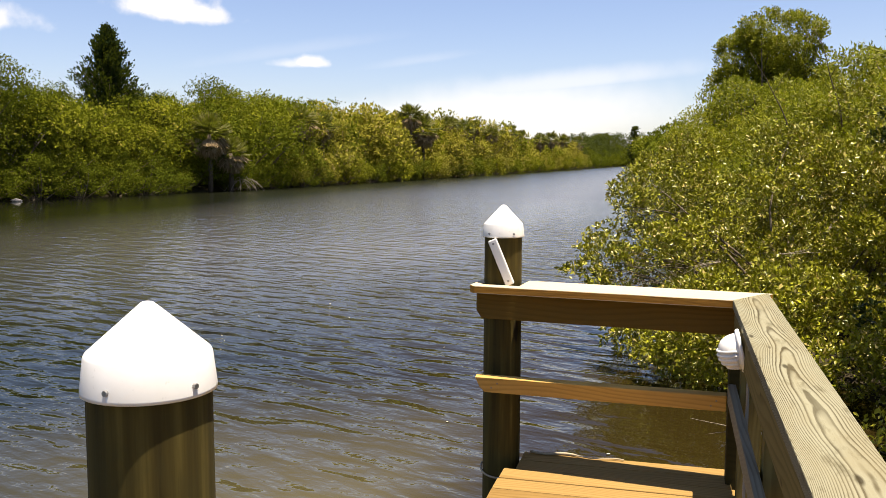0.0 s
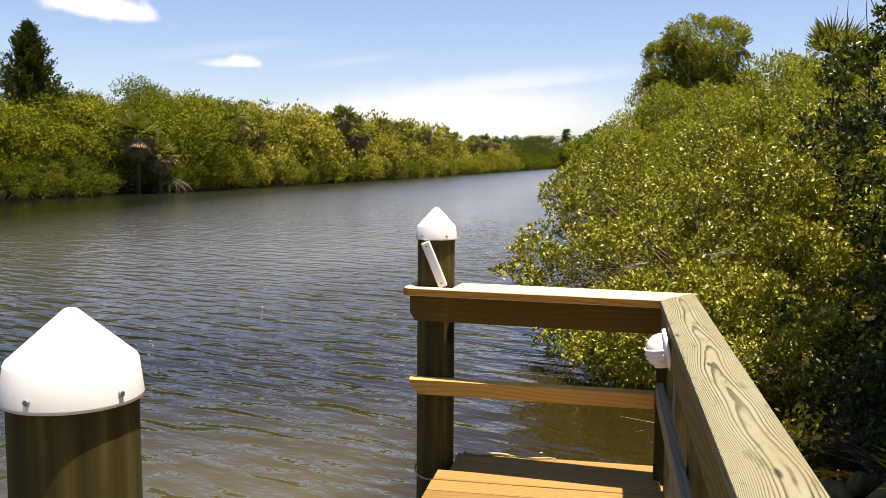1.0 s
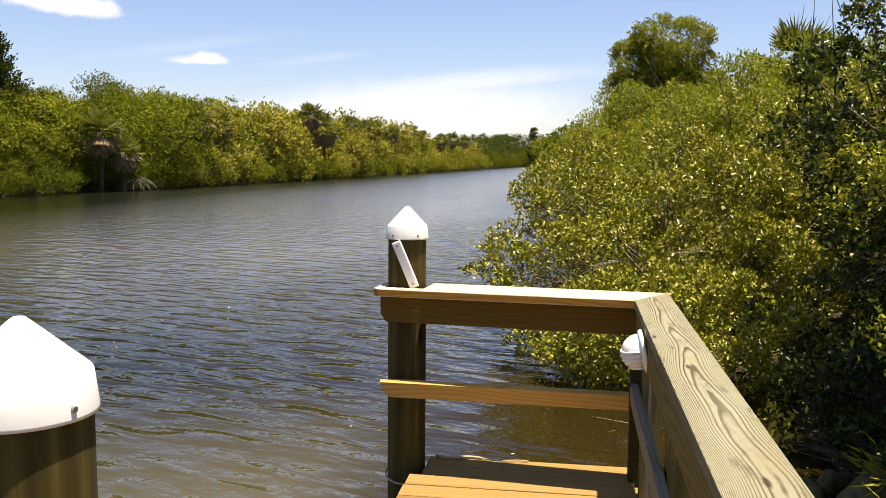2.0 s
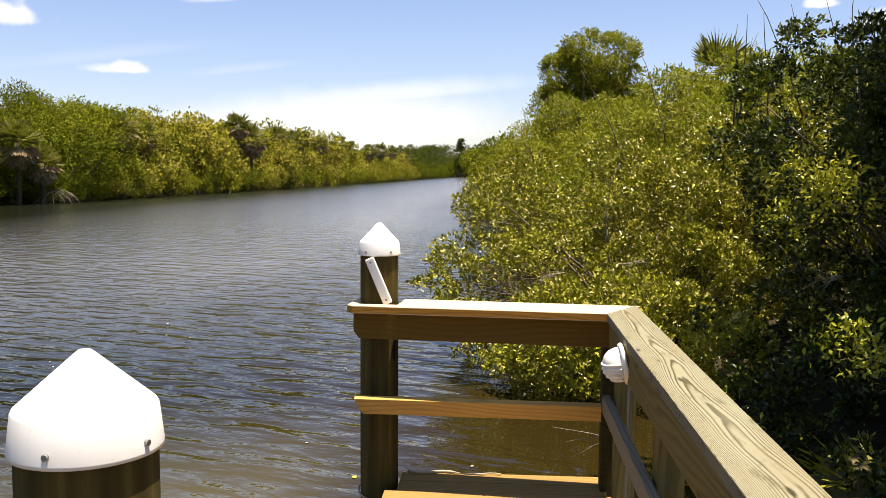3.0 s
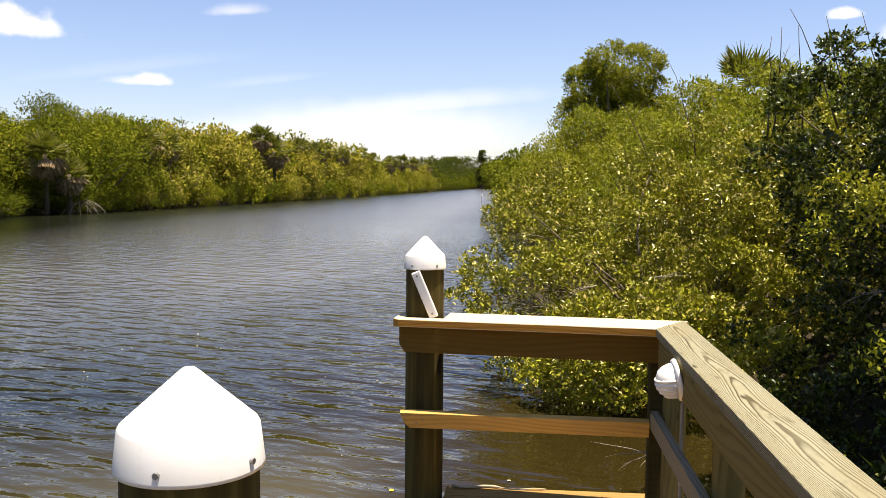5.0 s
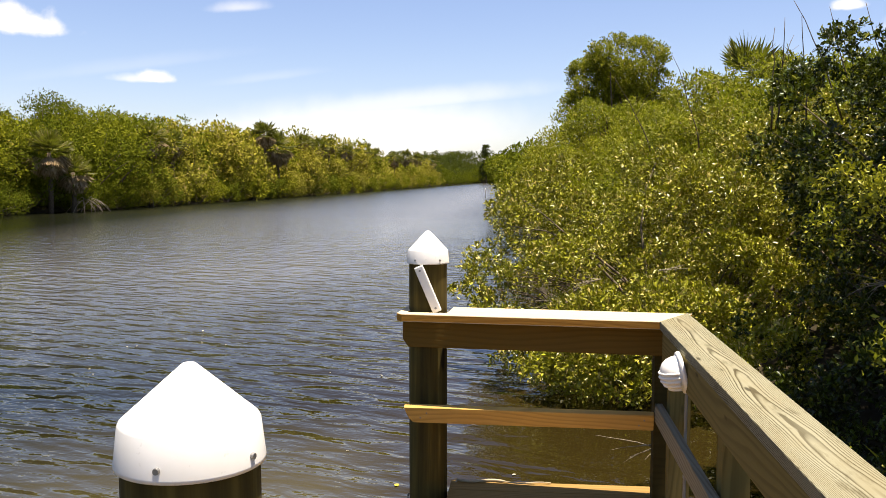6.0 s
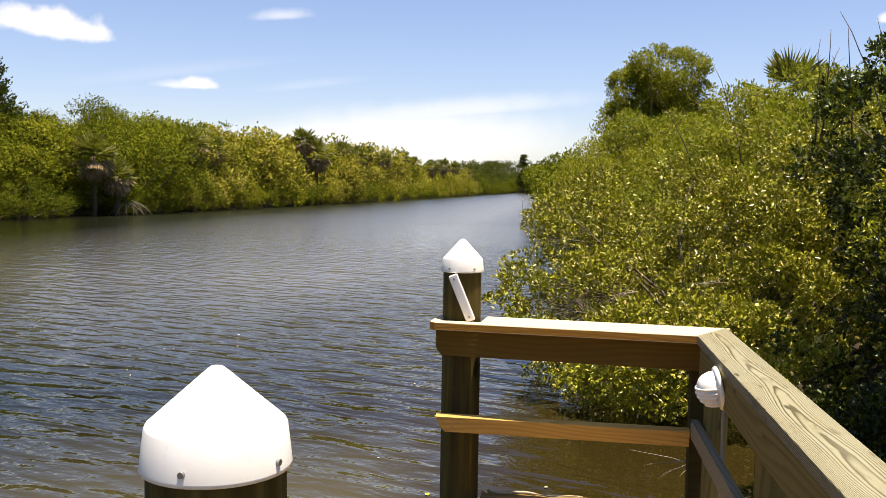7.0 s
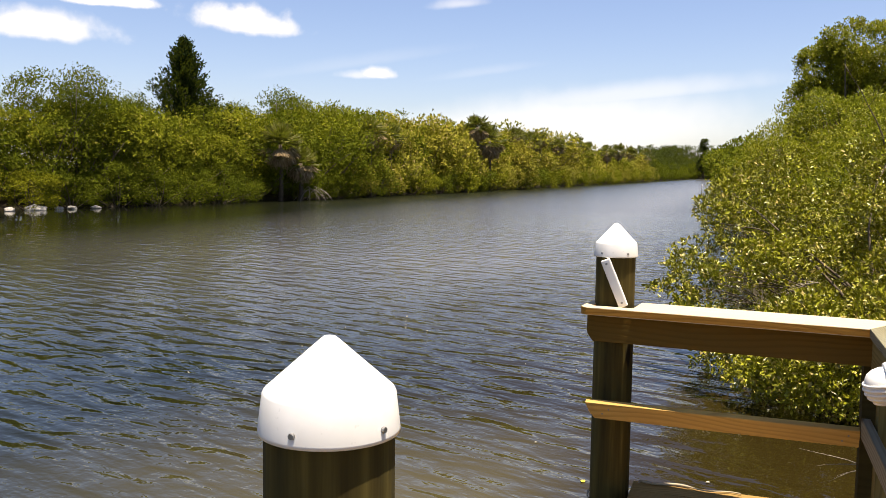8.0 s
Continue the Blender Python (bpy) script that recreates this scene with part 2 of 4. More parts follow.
M_BANK = leaf_material("bank_leaves", (0.168, 0.174, 0.011), (0.058, 0.066, 0.005), (0.2, 0.17, 0.03), 0.04, 0.75, 0.18, 0.02)
M_BANKDRY = leaf_material("dry_bank_leaves", (0.25, 0.228, 0.03), (0.125, 0.115, 0.015), (0.27, 0.20, 0.08), 0.07, 0.75, 0.2, 0.02)
M_BANKDARK = leaf_material("bank_tree_leaves", (0.098, 0.116, 0.008), (0.036, 0.046, 0.004), (0.12, 0.10, 0.02), 0.03, 0.75, 0.16, 0.02)
M_BANKTREE = leaf_material("bank_canopy_leaves", (0.138, 0.155, 0.011), (0.062, 0.077, 0.006), (0.2, 0.16, 0.03), 0.03, 0.65, 0.2, 0.03)
M_CANOPY = leaf_material("canopy_leaves", (0.25, 0.262, 0.014), (0.024, 0.034, 0.003), (0.28, 0.22, 0.04), 0.04, 0.45, 0.26, 0.08, 1.9)
M_FARWOOD = leaf_material("distant_wood_leaves", (0.052, 0.066, 0.014), (0.026, 0.036, 0.009), (0.07, 0.07, 0.02), 0.03, 0.8, 0.15, 0.03)
M_PINE = leaf_material("conifer_needles", (0.030, 0.046, 0.011), (0.011, 0.019, 0.006), (0.04, 0.036, 0.016), 0.03, 0.8, 0.1, 0.03)
M_PALM = leaf_material("palm_fronds", (0.13, 0.128, 0.022), (0.045, 0.050, 0.010), (0.18, 0.14, 0.05), 0.10, 0.5, 0.2, 0.2)
M_PALMDRY = leaf_material("dead_fronds", (0.34, 0.26, 0.15), (0.10, 0.068, 0.035), (0.36, 0.28, 0.18), 0.14, 0.8, 0.15, 0.03)


def bark_material(name, a, b):
    k = Mat(name)
    n = k.noise(k.coord(scale=(6, 6, 2)), 3.0, 6.0, 0.65)
    k.bump(n, 0.6, 0.02)
    return k.done(k.ramp(n, [(0.35, a), (0.65, b)]), 0.9, 0.15)


M_BARK = bark_material("mangrove_bark", (0.05, 0.037, 0.024), (0.16, 0.125, 0.085))
M_DEADWOOD = bark_material("bleached_wood", (0.14, 0.11, 0.075), (0.30, 0.25, 0.18))
M_PALMTRUNK = bark_material("palm_trunk", (0.045, 0.032, 0.02), (0.11, 0.085, 0.055))
M_ROCK = bark_material("pale_rock", (0.20, 0.18, 0.15), (0.38, 0.35, 0.30))


def water_material():
    k = Mat("canal_water")
    turn = radians(20)

    def wave(sx, sy, shift, **kw):
        c = k.n.new("ShaderNodeTexCoord")
        m = k.node("ShaderNodeMapping", Vector=c.outputs["Object"], Rotation=(0, 0, turn), Location=shift)
        m2 = k.node("ShaderNodeMapping", Vector=m.outputs[0], Scale=(sx, sy, 1))
        return k.noise(m2.outputs[0], 1.0, **kw)

    gusts = wave(0.07, 0.04, (0, 0, 0), detail=3.0)
    small = wave(6.0, 11.0, (5, 2, 0), detail=2.0, rough=0.5, dist=0.3)
    mid = wave(1.3, 3.6, (3, 1, 0), detail=1.4, rough=0.4, dist=0.45)
    swell = wave(0.3, 1.0, (9, 4, 0), detail=2.0, rough=0.5)
    h = k.math("ADD", k.math("MULTIPLY", small, 0.28), k.math("ADD", k.math("MULTIPLY", mid, 1.75), k.math("MULTIPLY", swell, 0.6)))
    far = k.n.new("ShaderNodeMapRange")
    c1 = k.n.new("ShaderNodeTexCoord")
    k.put(far, "Value", k.node("ShaderNodeSeparateXYZ", Vector=c1.outputs["Object"]).outputs["Y"])
    for key, v in (("From Min", 1.0), ("From Max", 45.0), ("To Min", 1.2), ("To Max", 0.28)):
        k.put(far, key, v)
    h = k.math("MULTIPLY", h, far.outputs["Result"])
    lee = k.n.new("ShaderNodeMapRange")
    k.put(lee, "Value", k.node("ShaderNodeSeparateXYZ", Vector=c1.outputs["Object"]).outputs["X"])
    for key, v in (("From Min", -0.8), ("From Max", 1.2), ("To Min", 1.0), ("To Max", 0.22)):
        k.put(lee, key, v)
    h = k.math("MULTIPLY", h, lee.outputs["Result"])
    calm = k.n.new("ShaderNodeMapRange")
    place = k.node("ShaderNodeSeparateXYZ", Vector=c1.outputs["Object"])
    # sheltered water under the tall near bank
    k.put(calm, "Value", k.math("ADD", place.outputs["X"], k.math("MULTIPLY", place.outputs["Y"], 0.5)))
    for key, v in (("From Min", -15.0), ("From Max", -1.0), ("To Min", 0.16), ("To Max", 1.0)):
        k.put(calm, key, v)
    h = k.math("MULTIPLY", h, calm.outputs["Result"])
    h = k.math("MULTIPLY", h, k.ramp(gusts, [(0.35, (0.6, 0.6, 0.6)), (0.65, (1, 1, 1))]))
    k.bump(h, 1.0, 0.05)
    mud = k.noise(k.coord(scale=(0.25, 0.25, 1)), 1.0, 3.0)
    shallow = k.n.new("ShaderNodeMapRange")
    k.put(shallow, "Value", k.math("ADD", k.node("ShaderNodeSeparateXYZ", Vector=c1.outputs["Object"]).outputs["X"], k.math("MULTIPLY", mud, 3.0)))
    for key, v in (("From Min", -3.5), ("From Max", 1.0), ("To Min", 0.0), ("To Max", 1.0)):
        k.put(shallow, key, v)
    # silty mid-channel tone, paled to stand in for reflected sky
    silt_sheen = k.n.new("ShaderNodeMapRange")
    k.put(silt_sheen, "Value", k.node("ShaderNodeSeparateXYZ", Vector=c1.outputs["Object"]).outputs["Y"])
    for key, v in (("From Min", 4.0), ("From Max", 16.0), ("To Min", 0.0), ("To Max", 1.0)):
        k.put(silt_sheen, key, v)
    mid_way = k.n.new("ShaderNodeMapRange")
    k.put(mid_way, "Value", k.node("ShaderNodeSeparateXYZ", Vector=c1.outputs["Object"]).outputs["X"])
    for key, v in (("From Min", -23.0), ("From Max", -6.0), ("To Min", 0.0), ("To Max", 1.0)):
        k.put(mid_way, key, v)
    deep = k.mix(k.math("MULTIPLY", silt_sheen.outputs["Result"], mid_way.outputs["Result"]), (0.0075, 0.0085, 0.0034), (0.105, 0.100, 0.092))
    sunlit_sand = k.n.new("ShaderNodeMapRange")
    k.put(sunlit_sand, "Value", k.math("ADD", k.node("ShaderNodeSeparateXYZ", Vector=c1.outputs["Object"]).outputs["X"], k.math("MULTIPLY", mud, 0.8)))
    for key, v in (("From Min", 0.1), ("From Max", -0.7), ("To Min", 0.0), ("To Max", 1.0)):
        k.put(sunlit_sand, key, v)
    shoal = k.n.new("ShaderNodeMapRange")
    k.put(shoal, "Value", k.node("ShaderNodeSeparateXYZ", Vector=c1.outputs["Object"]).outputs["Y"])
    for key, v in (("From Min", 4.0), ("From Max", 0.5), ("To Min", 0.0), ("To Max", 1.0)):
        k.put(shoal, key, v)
    # dark brown beyond the sand stands in for the bush's shade and reflection
    bed = k.mix(k.math("MULTIPLY", sunlit_sand.outputs["Result"], shoal.outputs["Result"]), (0.017, 0.0115, 0.0027), (0.075, 0.062, 0.027))
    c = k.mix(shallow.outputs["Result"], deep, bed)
    k.put(k.b, "IOR", 1.33)
    ripple = k.n.new("ShaderNodeMapRange")
    k.put(ripple, "Value", k.node("ShaderNodeSeparateXYZ", Vector=c1.outputs["Object"]).outputs["Y"])
    for key, v in (("From Min", 3.0), ("From Max", 50.0), ("To Min", 0.03), ("To Max", 0.26)):
        k.put(ripple, key, v)
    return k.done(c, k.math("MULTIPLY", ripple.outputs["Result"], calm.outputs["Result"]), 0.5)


def ground_material():
    k = Mat("bank_mud")
    n = k.noise(k.coord(), 1.7, 6.0, 0.65)
    k.bump(n, 0.6, 0.05)
    return k.done(k.ramp(n, [(0.3, (0.016, 0.012, 0.006)), (0.6, (0.042, 0.033, 0.017)), (0.8, (0.032, 0.034, 0.012))]), 0.95, 0.1)


M_WATER = water_material()
M_GROUND = ground_material()


# ---- building helpers ----
def mesh_from(name, verts, faces, material):
    me = bpy.data.meshes.new(name)
    me.from_pydata([tuple(v) for v in verts], [], [tuple(f) for f in faces])
    me.materials.append(material)
    return me


def mesh_ob(name, me, parent=None, label="", smooth=False):
    ob = new(name, me)
    if smooth:
        me.polygons.foreach_set("use_smooth", [True] * len(me.polygons))
    if parent:
        ob.parent = parent
    if label:
        ob["label"] = label
    return ob


def part(name, bm, material, parent, label="", smooth=False):
    bm.normal_update()
    me = bpy.data.meshes.new(name)
    bm.to_mesh(me)
    bm.free()
    me.materials.append(material)
    return mesh_ob(name, me, parent, label, smooth)


def thing(name, m, label, category, group="", kind=""):
    ob = new(name)
    ob.matrix_world = m
    ob.empty_display_size = 0.1
    return tagged(ob, label, category, group, kind)


def box_bm(x0, x1, y0, y1, z0, z1, bevel=0.004):
    bm = bmesh.new()
    bmesh.ops.create_cube(bm, size=1)
    for v in bm.verts:
        v.co = ((x0 + x1) / 2 + v.co.x * (x1 - x0), (y0 + y1) / 2 + v.co.y * (y1 - y0), (z0 + z1) / 2 + v.co.z * (z1 - z0))
    if bevel:
        bmesh.ops.bevel(bm, geom=list(bm.edges), offset=bevel, segments=2, affect="EDGES", profile=0.6)
    return bm


def outline_bm(pts, z0, z1, bevel=0.004):
    """An outline in the x-y plane, raised from z0 to z1."""
    bm = bmesh.new()
    f = bm.faces.new([bm.verts.new((x, y, z0)) for x, y in pts])
    bm.normal_update()
    if f.normal.z > 0:
        bmesh.ops.reverse_faces(bm, faces=[f])
    r = bmesh.ops.extrude_face_region(bm, geom=[f])
    bmesh.ops.translate(bm, verts=[v for v in r["geom"] if isinstance(v, bmesh.types.BMVert)], vec=(0, 0, z1 - z0))
    bmesh.ops.recalc_face_normals(bm, faces=bm.faces)
    if bevel:
        bmesh.ops.bevel(bm, geom=[e for e in bm.edges], offset=bevel, segments=2, affect="EDGES", profile=0.6)
    return bm


def lathe_bm(profile, seg=48, wobble=0.0):
    """A turned body round z from (radius, z) pairs."""
    bm = bmesh.new()
    rings = []
    for r, z in profile:
        if r <= 0:
            rings.append([bm.verts.new((0, 0, z))])
        else:
            rings.append([bm.verts.new((r * (1 + wobble * math.sin(3 * a + z * 2)) * math.cos(a), r * (1 + wobble * math.cos(2 * a)) * math.sin(a), z)) for a in (2 * math.pi * i / seg for i in range(seg))])
    for a, b in zip(rings, rings[1:]):
        for i in range(seg):
            j = (i + 1) % seg
            if len(a) == 1:
                bm.faces.new((a[0], b[i], b[j]))
            elif len(b) == 1:
                bm.faces.new((a[i], a[j], b[0]))
            else:
                bm.faces.new((a[i], a[j], b[j], b[i]))
    bmesh.ops.recalc_face_normals(bm, faces=bm.faces)
    return bm


def tube_arrays(paths, seg=6):
    """Tapered tubes: each path is a list of (x, y, z, radius)."""
    vs, fs = [], []
    for path in paths:
        p = np.array(path, float)
        base = len(vs)
        n = len(p)
        for i in range(n):
            d = p[min(i + 1, n - 1), :3] - p[max(i - 1, 0), :3]
            d /= max(np.linalg.norm(d), 1e-6)
            u = np.cross(d, (0.31, 0.17, 0.93) if abs(d[2]) < 0.9 else (1, 0, 0))
            u /= np.linalg.norm(u)
            w = np.cross(d, u)
            for s in range(seg):
                a = 2 * math.pi * s / seg
                vs.append(p[i, :3] + p[i, 3] * (math.cos(a) * u + math.sin(a) * w))
        for i in range(n - 1):
            for s in range(seg):
                t = (s + 1) % seg
                fs.append((base + i * seg + s, base + i * seg + t, base + (i + 1) * seg + t, base + (i + 1) * seg + s))
        fs.append(tuple(base + (n - 1) * seg + s for s in range(seg)))
        fs.append(tuple(base + s for s in reversed(range(seg))))
    return vs, fs


def tubes(name, paths, material, parent=None, label="", seg=6):
    vs, fs = tube_arrays(paths, seg)
    return mesh_ob(name, mesh_from(name, vs, fs, material), parent, label, True)


def unit(a):
    return a / np.maximum(np.linalg.norm(a, axis=-1, keepdims=True), 1e-9)


def leaves_mesh(name, base, axis, length, width, rng, material, fold=0.25, face=None, far=False, lift=0.45):
    """Folded leaf blades (three-cornered on far plants); base and axis are n x 3, length and width n."""
    n = len(base)
    if face is None:
        toward = rng.normal(size=(n, 3)) * 1.1 + np.array([0, 0, 1.0])
    else:
        toward = rng.normal(size=(n, 3)) * 0.35 + face + np.array([0, 0, lift])
    side = unit(np.cross(axis, toward))
    nor = np.cross(side, axis)
    L, W = length[:, None], width[:, None]
    me = bpy.data.meshes.new(name)
    if far:
        mid, half = base + axis * L * 0.5, side * W * 0.62
        v = np.stack([mid - axis * L * 0.5 + half * 0.8, mid + axis * L * 0.5, mid - half], 1)
        me.vertices.add(3 * n)
        me.vertices.foreach_set("co", v.reshape(-1).astype(np.float32))
        me.loops.add(3 * n)
        me.loops.foreach_set("vertex_index", np.arange(3 * n).astype(np.int32))
        me.polygons.add(n)
        me.polygons.foreach_set("loop_start", (3 * np.arange(n)).astype(np.int32))
        me.update(calc_edges=True)
        me.materials.append(material)
        return me
    v = np.empty((n, 4, 3))
    v[:, 0] = base
    v[:, 1] = base + axis * L * 0.55 + side * W * 0.5 + nor * W * fold
    v[:, 2] = base + axis * L
    v[:, 3] = base + axis * L * 0.55 - side * W * 0.5 + nor * W * fold
    me.vertices.add(4 * n)
    me.vertices.foreach_set("co", v.reshape(-1).astype(np.float32))
    k = 4 * np.arange(n)[:, None]
    loops = (k + np.array([0, 1, 2, 0, 2, 3])).reshape(-1)
    me.loops.add(6 * n)
    me.loops.foreach_set("vertex_index", loops.astype(np.int32))
    me.polygons.add(2 * n)
    me.polygons.foreach_set("loop_start", (3 * np.arange(2 * n)).astype(np.int32))
    me.update(calc_edges=True)
    me.materials.append(material)
    return me


def shell_points(lobes, n, rng, inner=0.55, bottom=-0.8):
    """Shoots on and inside a crown made of ellipsoid lobes: places and outward directions."""
    vol = np.array([r[3] * r[4] + r[4] * r[5] + r[3] * r[5] for r in lobes])
    which = rng.choice(len(lobes), n, p=vol / vol.sum())
    lob = np.array(lobes)[which]
    d = unit(rng.normal(size=(n, 3)))
    d[:, 2] = np.where(d[:, 2] < bottom, -d[:, 2], d[:, 2])
    lump = np.array([noise.noise(Vector(a * 2.2 + b[:3])) for a, b in zip(d, lob)])
    rad = (inner + (1 - inner) * rng.random(n) ** 0.45) * (1 + 0.28 * lump)
    return lob[:, :3] + d * lob[:, 3:] * rad[:, None], d


def rosettes(places, out, per, length, rng, spread=0.9, up=0.35, jitter=0.02):
    """Leaves round each shoot tip."""
    n = len(places)
    b = np.repeat(places, per, 0) + rng.normal(size=(n * per, 3)) * jitter
    a = unit(np.repeat(out, per, 0) * 0.55 + rng.normal(size=(n * per, 3)) * spread + np.array([0, 0, up]))
    L = length * (0.65 + 0.6 * rng.random(n * per))
    return b, a, L


def limb_paths(root, tips, rng, r0=0.05, r1=0.008, sag=0.15):
    out = []
    for t in tips:
        p0, p1 = np.array(root, float), np.array(t, float)
        mid = (p0 + p1) / 2 + rng.normal(size=3) * 0.12 * np.linalg.norm(p1 - p0) + np.array([0, 0, sag])
        row = []
        for i in range(6):
            s = i / 5
            q = (1 - s) ** 2 * p0 + 2 * s * (1 - s) * mid + s * s * p1
            row.append((*q, r0 * (1 - s) + r1 * s))
        out.append(row)
    return out


def clump_points(lobes, clumps, radius, shoots, rng, inner, bottom):
    """Shoots gathered in clumps that sit on and in the lobes."""
    c, d = shell_points(lobes, clumps, rng, inner, bottom)
    size = radius * (0.55 + 0.9 * rng.random(clumps))
    which = rng.choice(clumps, shoots, p=size ** 2 / (size ** 2).sum())
    o = unit(rng.normal(size=(shoots, 3)) + d[which] * 0.7 + np.array([0, 0, 0.35]))
    r = size[which] * (0.35 + 0.65 * rng.random(shoots) ** 0.5)
    return c[which] + o * r[:, None] * np.array([1, 1, 0.75]), o


def bush(name, m, lobes, shoots, per, leaf, material, label, category, seed, limbs=14, group="", ratio=0.46, inner=0.5, bark=M_BARK, trunk_r=0.06, bottom=-0.8, jitter=0.05, clumps=90, radius=0.5, spread=0.9, root=None, gap=None, even=False, far=False, lift=0.45):
    rng = np.random.default_rng(seed)
    top = thing(name, m, label, category, group)
    p, d = clump_points(lobes, clumps, radius, shoots, rng, inner, bottom)
    ok = p[:, 2] > 0.10 - m.translation.z
    for gx_, gy_, gr_ in gap or ():
        ok &= np.hypot(p[:, 0] - gx_, p[:, 1] - gy_) > gr_
    p, d = p[ok], d[ok]
    b, a, L = rosettes(p, d, per, leaf, rng, jitter=jitter, spread=spread)
    mesh_ob("crown", leaves_mesh("crown", b, a, L, L * ratio, rng, material, face=np.repeat(d, per, 0) if even else None, far=far, lift=lift), top)
    cx, cy = np.mean([l[0] for l in lobes]), np.mean([l[1] for l in lobes])
    pick = rng.choice(len(p), min(limbs, len(p)), replace=False)
    rows = limb_paths(root if root else (cx, cy, -0.35), p[pick], rng, trunk_r, trunk_r * 0.14)
    if limbs < 9:
        for row in rows:
            tubes("stem", [row], bark, top)
    else:
        tubes("trunk", rows, bark, top)
    return top


# ---- ground and water ----
def bank_left(y):
    line = np.interp(y, [-60, 20, 29, 34, 40, 47, 53, 60, 80, 130, 280, 320, 400], [-44, -36.5, -34.7, -33.0, -31.5, -30.8, -29.4, -28.8, -27.6, -26.3, -23, -22, -20])
    return float(line) + 0.25 * math.sin(y * 0.9) + 0.2 * math.sin(y * 0.37)


def bank_right(y):
    if y < -5.2:
        return max(-2.5, 2.2 + (y + 5.2) * 1.6)
    if y < 4:
        return 2.2
    return max(2.2 - (y - 4) * 0.35, -0.02 * (y - 9) + 0.4)


def ground_height(x, y):
    l, r = bank_left(min(max(y, -60), 400)) - 1.6, bank_right(min(y, 400)) + 0.6
    if y > 396:
        return min(0.6, -1.0 + (y - 396) * 0.2)
    d = min(x - l, r - x)
    z = max(-1.3, -d * 0.35) if d > 0 else min(0.55, -d * 0.3)
    return z + 0.06 * noise.noise(Vector((x * 0.4, y * 0.4, 0)))


def steps(marks):
    out = []
    for a, b, s in marks:
        out += list(np.arange(a, b, s))
    return out + [marks[-1][1]]


gx = steps([(-3000, -400, 650), (-400, -60, 60), (-60, -40, 4), (-40, -22, 0.75), (-22, -5, 3), (-5, 8, 0.5), (8, 40, 4), (40, 400, 60), (400, 3000, 650)])
gy = steps([(-3000, -200, 700), (-200, -20, 30), (-20, 30, 1.0), (30, 120, 3), (120, 440, 8), (440, 1000, 140), (1000, 4000, 750)])
gv = [(x, y, ground_height(x, y)) for y in gy for x in gx]
nx = len(gx)
gf = [(j * nx + i, j * nx + i + 1, (j + 1) * nx + i + 1, (j + 1) * nx + i) for j in range(len(gy) - 1) for i in range(nx - 1)]
tagged(mesh_ob("ground", mesh_from("ground", gv, gf, M_GROUND), smooth=True), "dark muddy canal bed rising into overgrown banks", "ground", kind="structure")
wv = [(x, y, 0.0) for y in (-300, 0, 100, 460) for x in (-60, -30, 0, 30)]
wf = [(j * 4 + i, j * 4 + i + 1, j * 4 + i + 5, j * 4 + i + 4) for j in range(3) for i in range(3)]
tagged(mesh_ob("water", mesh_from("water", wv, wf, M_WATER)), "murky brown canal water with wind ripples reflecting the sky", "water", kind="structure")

# ---- dock ----
DECK_Z, RAIL_Z = 0.66, 1.625


def piling(x, y, bolts, label, r=0.1, cap_z=1.872, apex=2.0425, cap_r=0.1125, material=M_PILE):
    top = thing("piling", pose(x, y, -1.35), label, "piling", "capped dock pilings")
    h, k = 1.35, cap_r / 0.1125
    part("shaft", lathe_bm([(0, 0), (r, 0.0), (r * 1.02, 1.0), (r * 1.015, h + 1.2), (r, h + cap_z + 0.03), (0, h + cap_z + 0.031)], 96), material, top)
    cap = part("cap", lathe_bm([(0.1085 * k, h + cap_z), (0.1125 * k, h + cap_z), (0.1122 * k, h + cap_z + 0.006), (0.1055 * k, h + cap_z + 0.066), (0.1025 * k, h + cap_z + 0.072), (0.018, h + apex - 0.0085), (0.010, h + apex - 0.002), (0, h + apex)], 64), M_PLASTIC, top, "white conical plastic piling cap", True)
    for a in bolts:
        d = Vector((math.cos(a), math.sin(a), 0))
        bm = lathe_bm([(0, 0.004), (0.005, 0.004), (0.0055, 0.0), (0.0055, -0.006)], 12)
        bm.transform(Matrix.Translation(d * 0.1115 * k + Vector((0, 0, h + cap_z + 0.021))) @ d.to_track_quat("Z", "Y").to_matrix().to_4x4())
        part("screw", bm, M_STEEL, cap)
    return top


piling(-0.031, -3.213, [radians(a) for a in (-93, -17, 60, 150)], "round brown piling under a white conical plastic cap", 0.111, 1.862, 2.024, 0.1205)
piling(0.0, 0.0, [radians(a) for a in (-120, -50, 60, 150)], "round greenish piling with a white conical cap at the railing", material=M_PILESTAIN)

# railing
SK = Matrix.Rotation(math.atan2(-0.12, 1.315), 4, "Z")
railing = thing("dock_railing", pose(0, 0, 0), "timber dock railing of weathered planks and boards", "railing")


def board_at(name, m, length, wide, thick, material, label="", parent=None, bevel=0.004):
    """A board with its length along its own x, from its near lower corner."""
    ob = part(name, box_bm(0, length, 0, wide, 0, thick, bevel), material, parent if parent else railing, label)
    ob.matrix_local = m
    return ob


FAR = Matrix.Translation((-0.15, -0.18, 0)) @ SK
# far handrail with a notch for the piling
top = part("handrail", outline_bm([(0.0, 0.03), (0.03, 0.0), (1.335, 0.0), (1.50, 0.283), (0.255, 0.286), (0.255, 0.075), (0.05, 0.075), (0.05, 0.286), (0.012, 0.286), (0.0, 0.27)], RAIL_Z - 0.04, RAIL_Z), M_NEWRAIL, railing, "pale new pine handrail plank")
top.matrix_local = FAR
top.data.materials.append(M_EDGE)
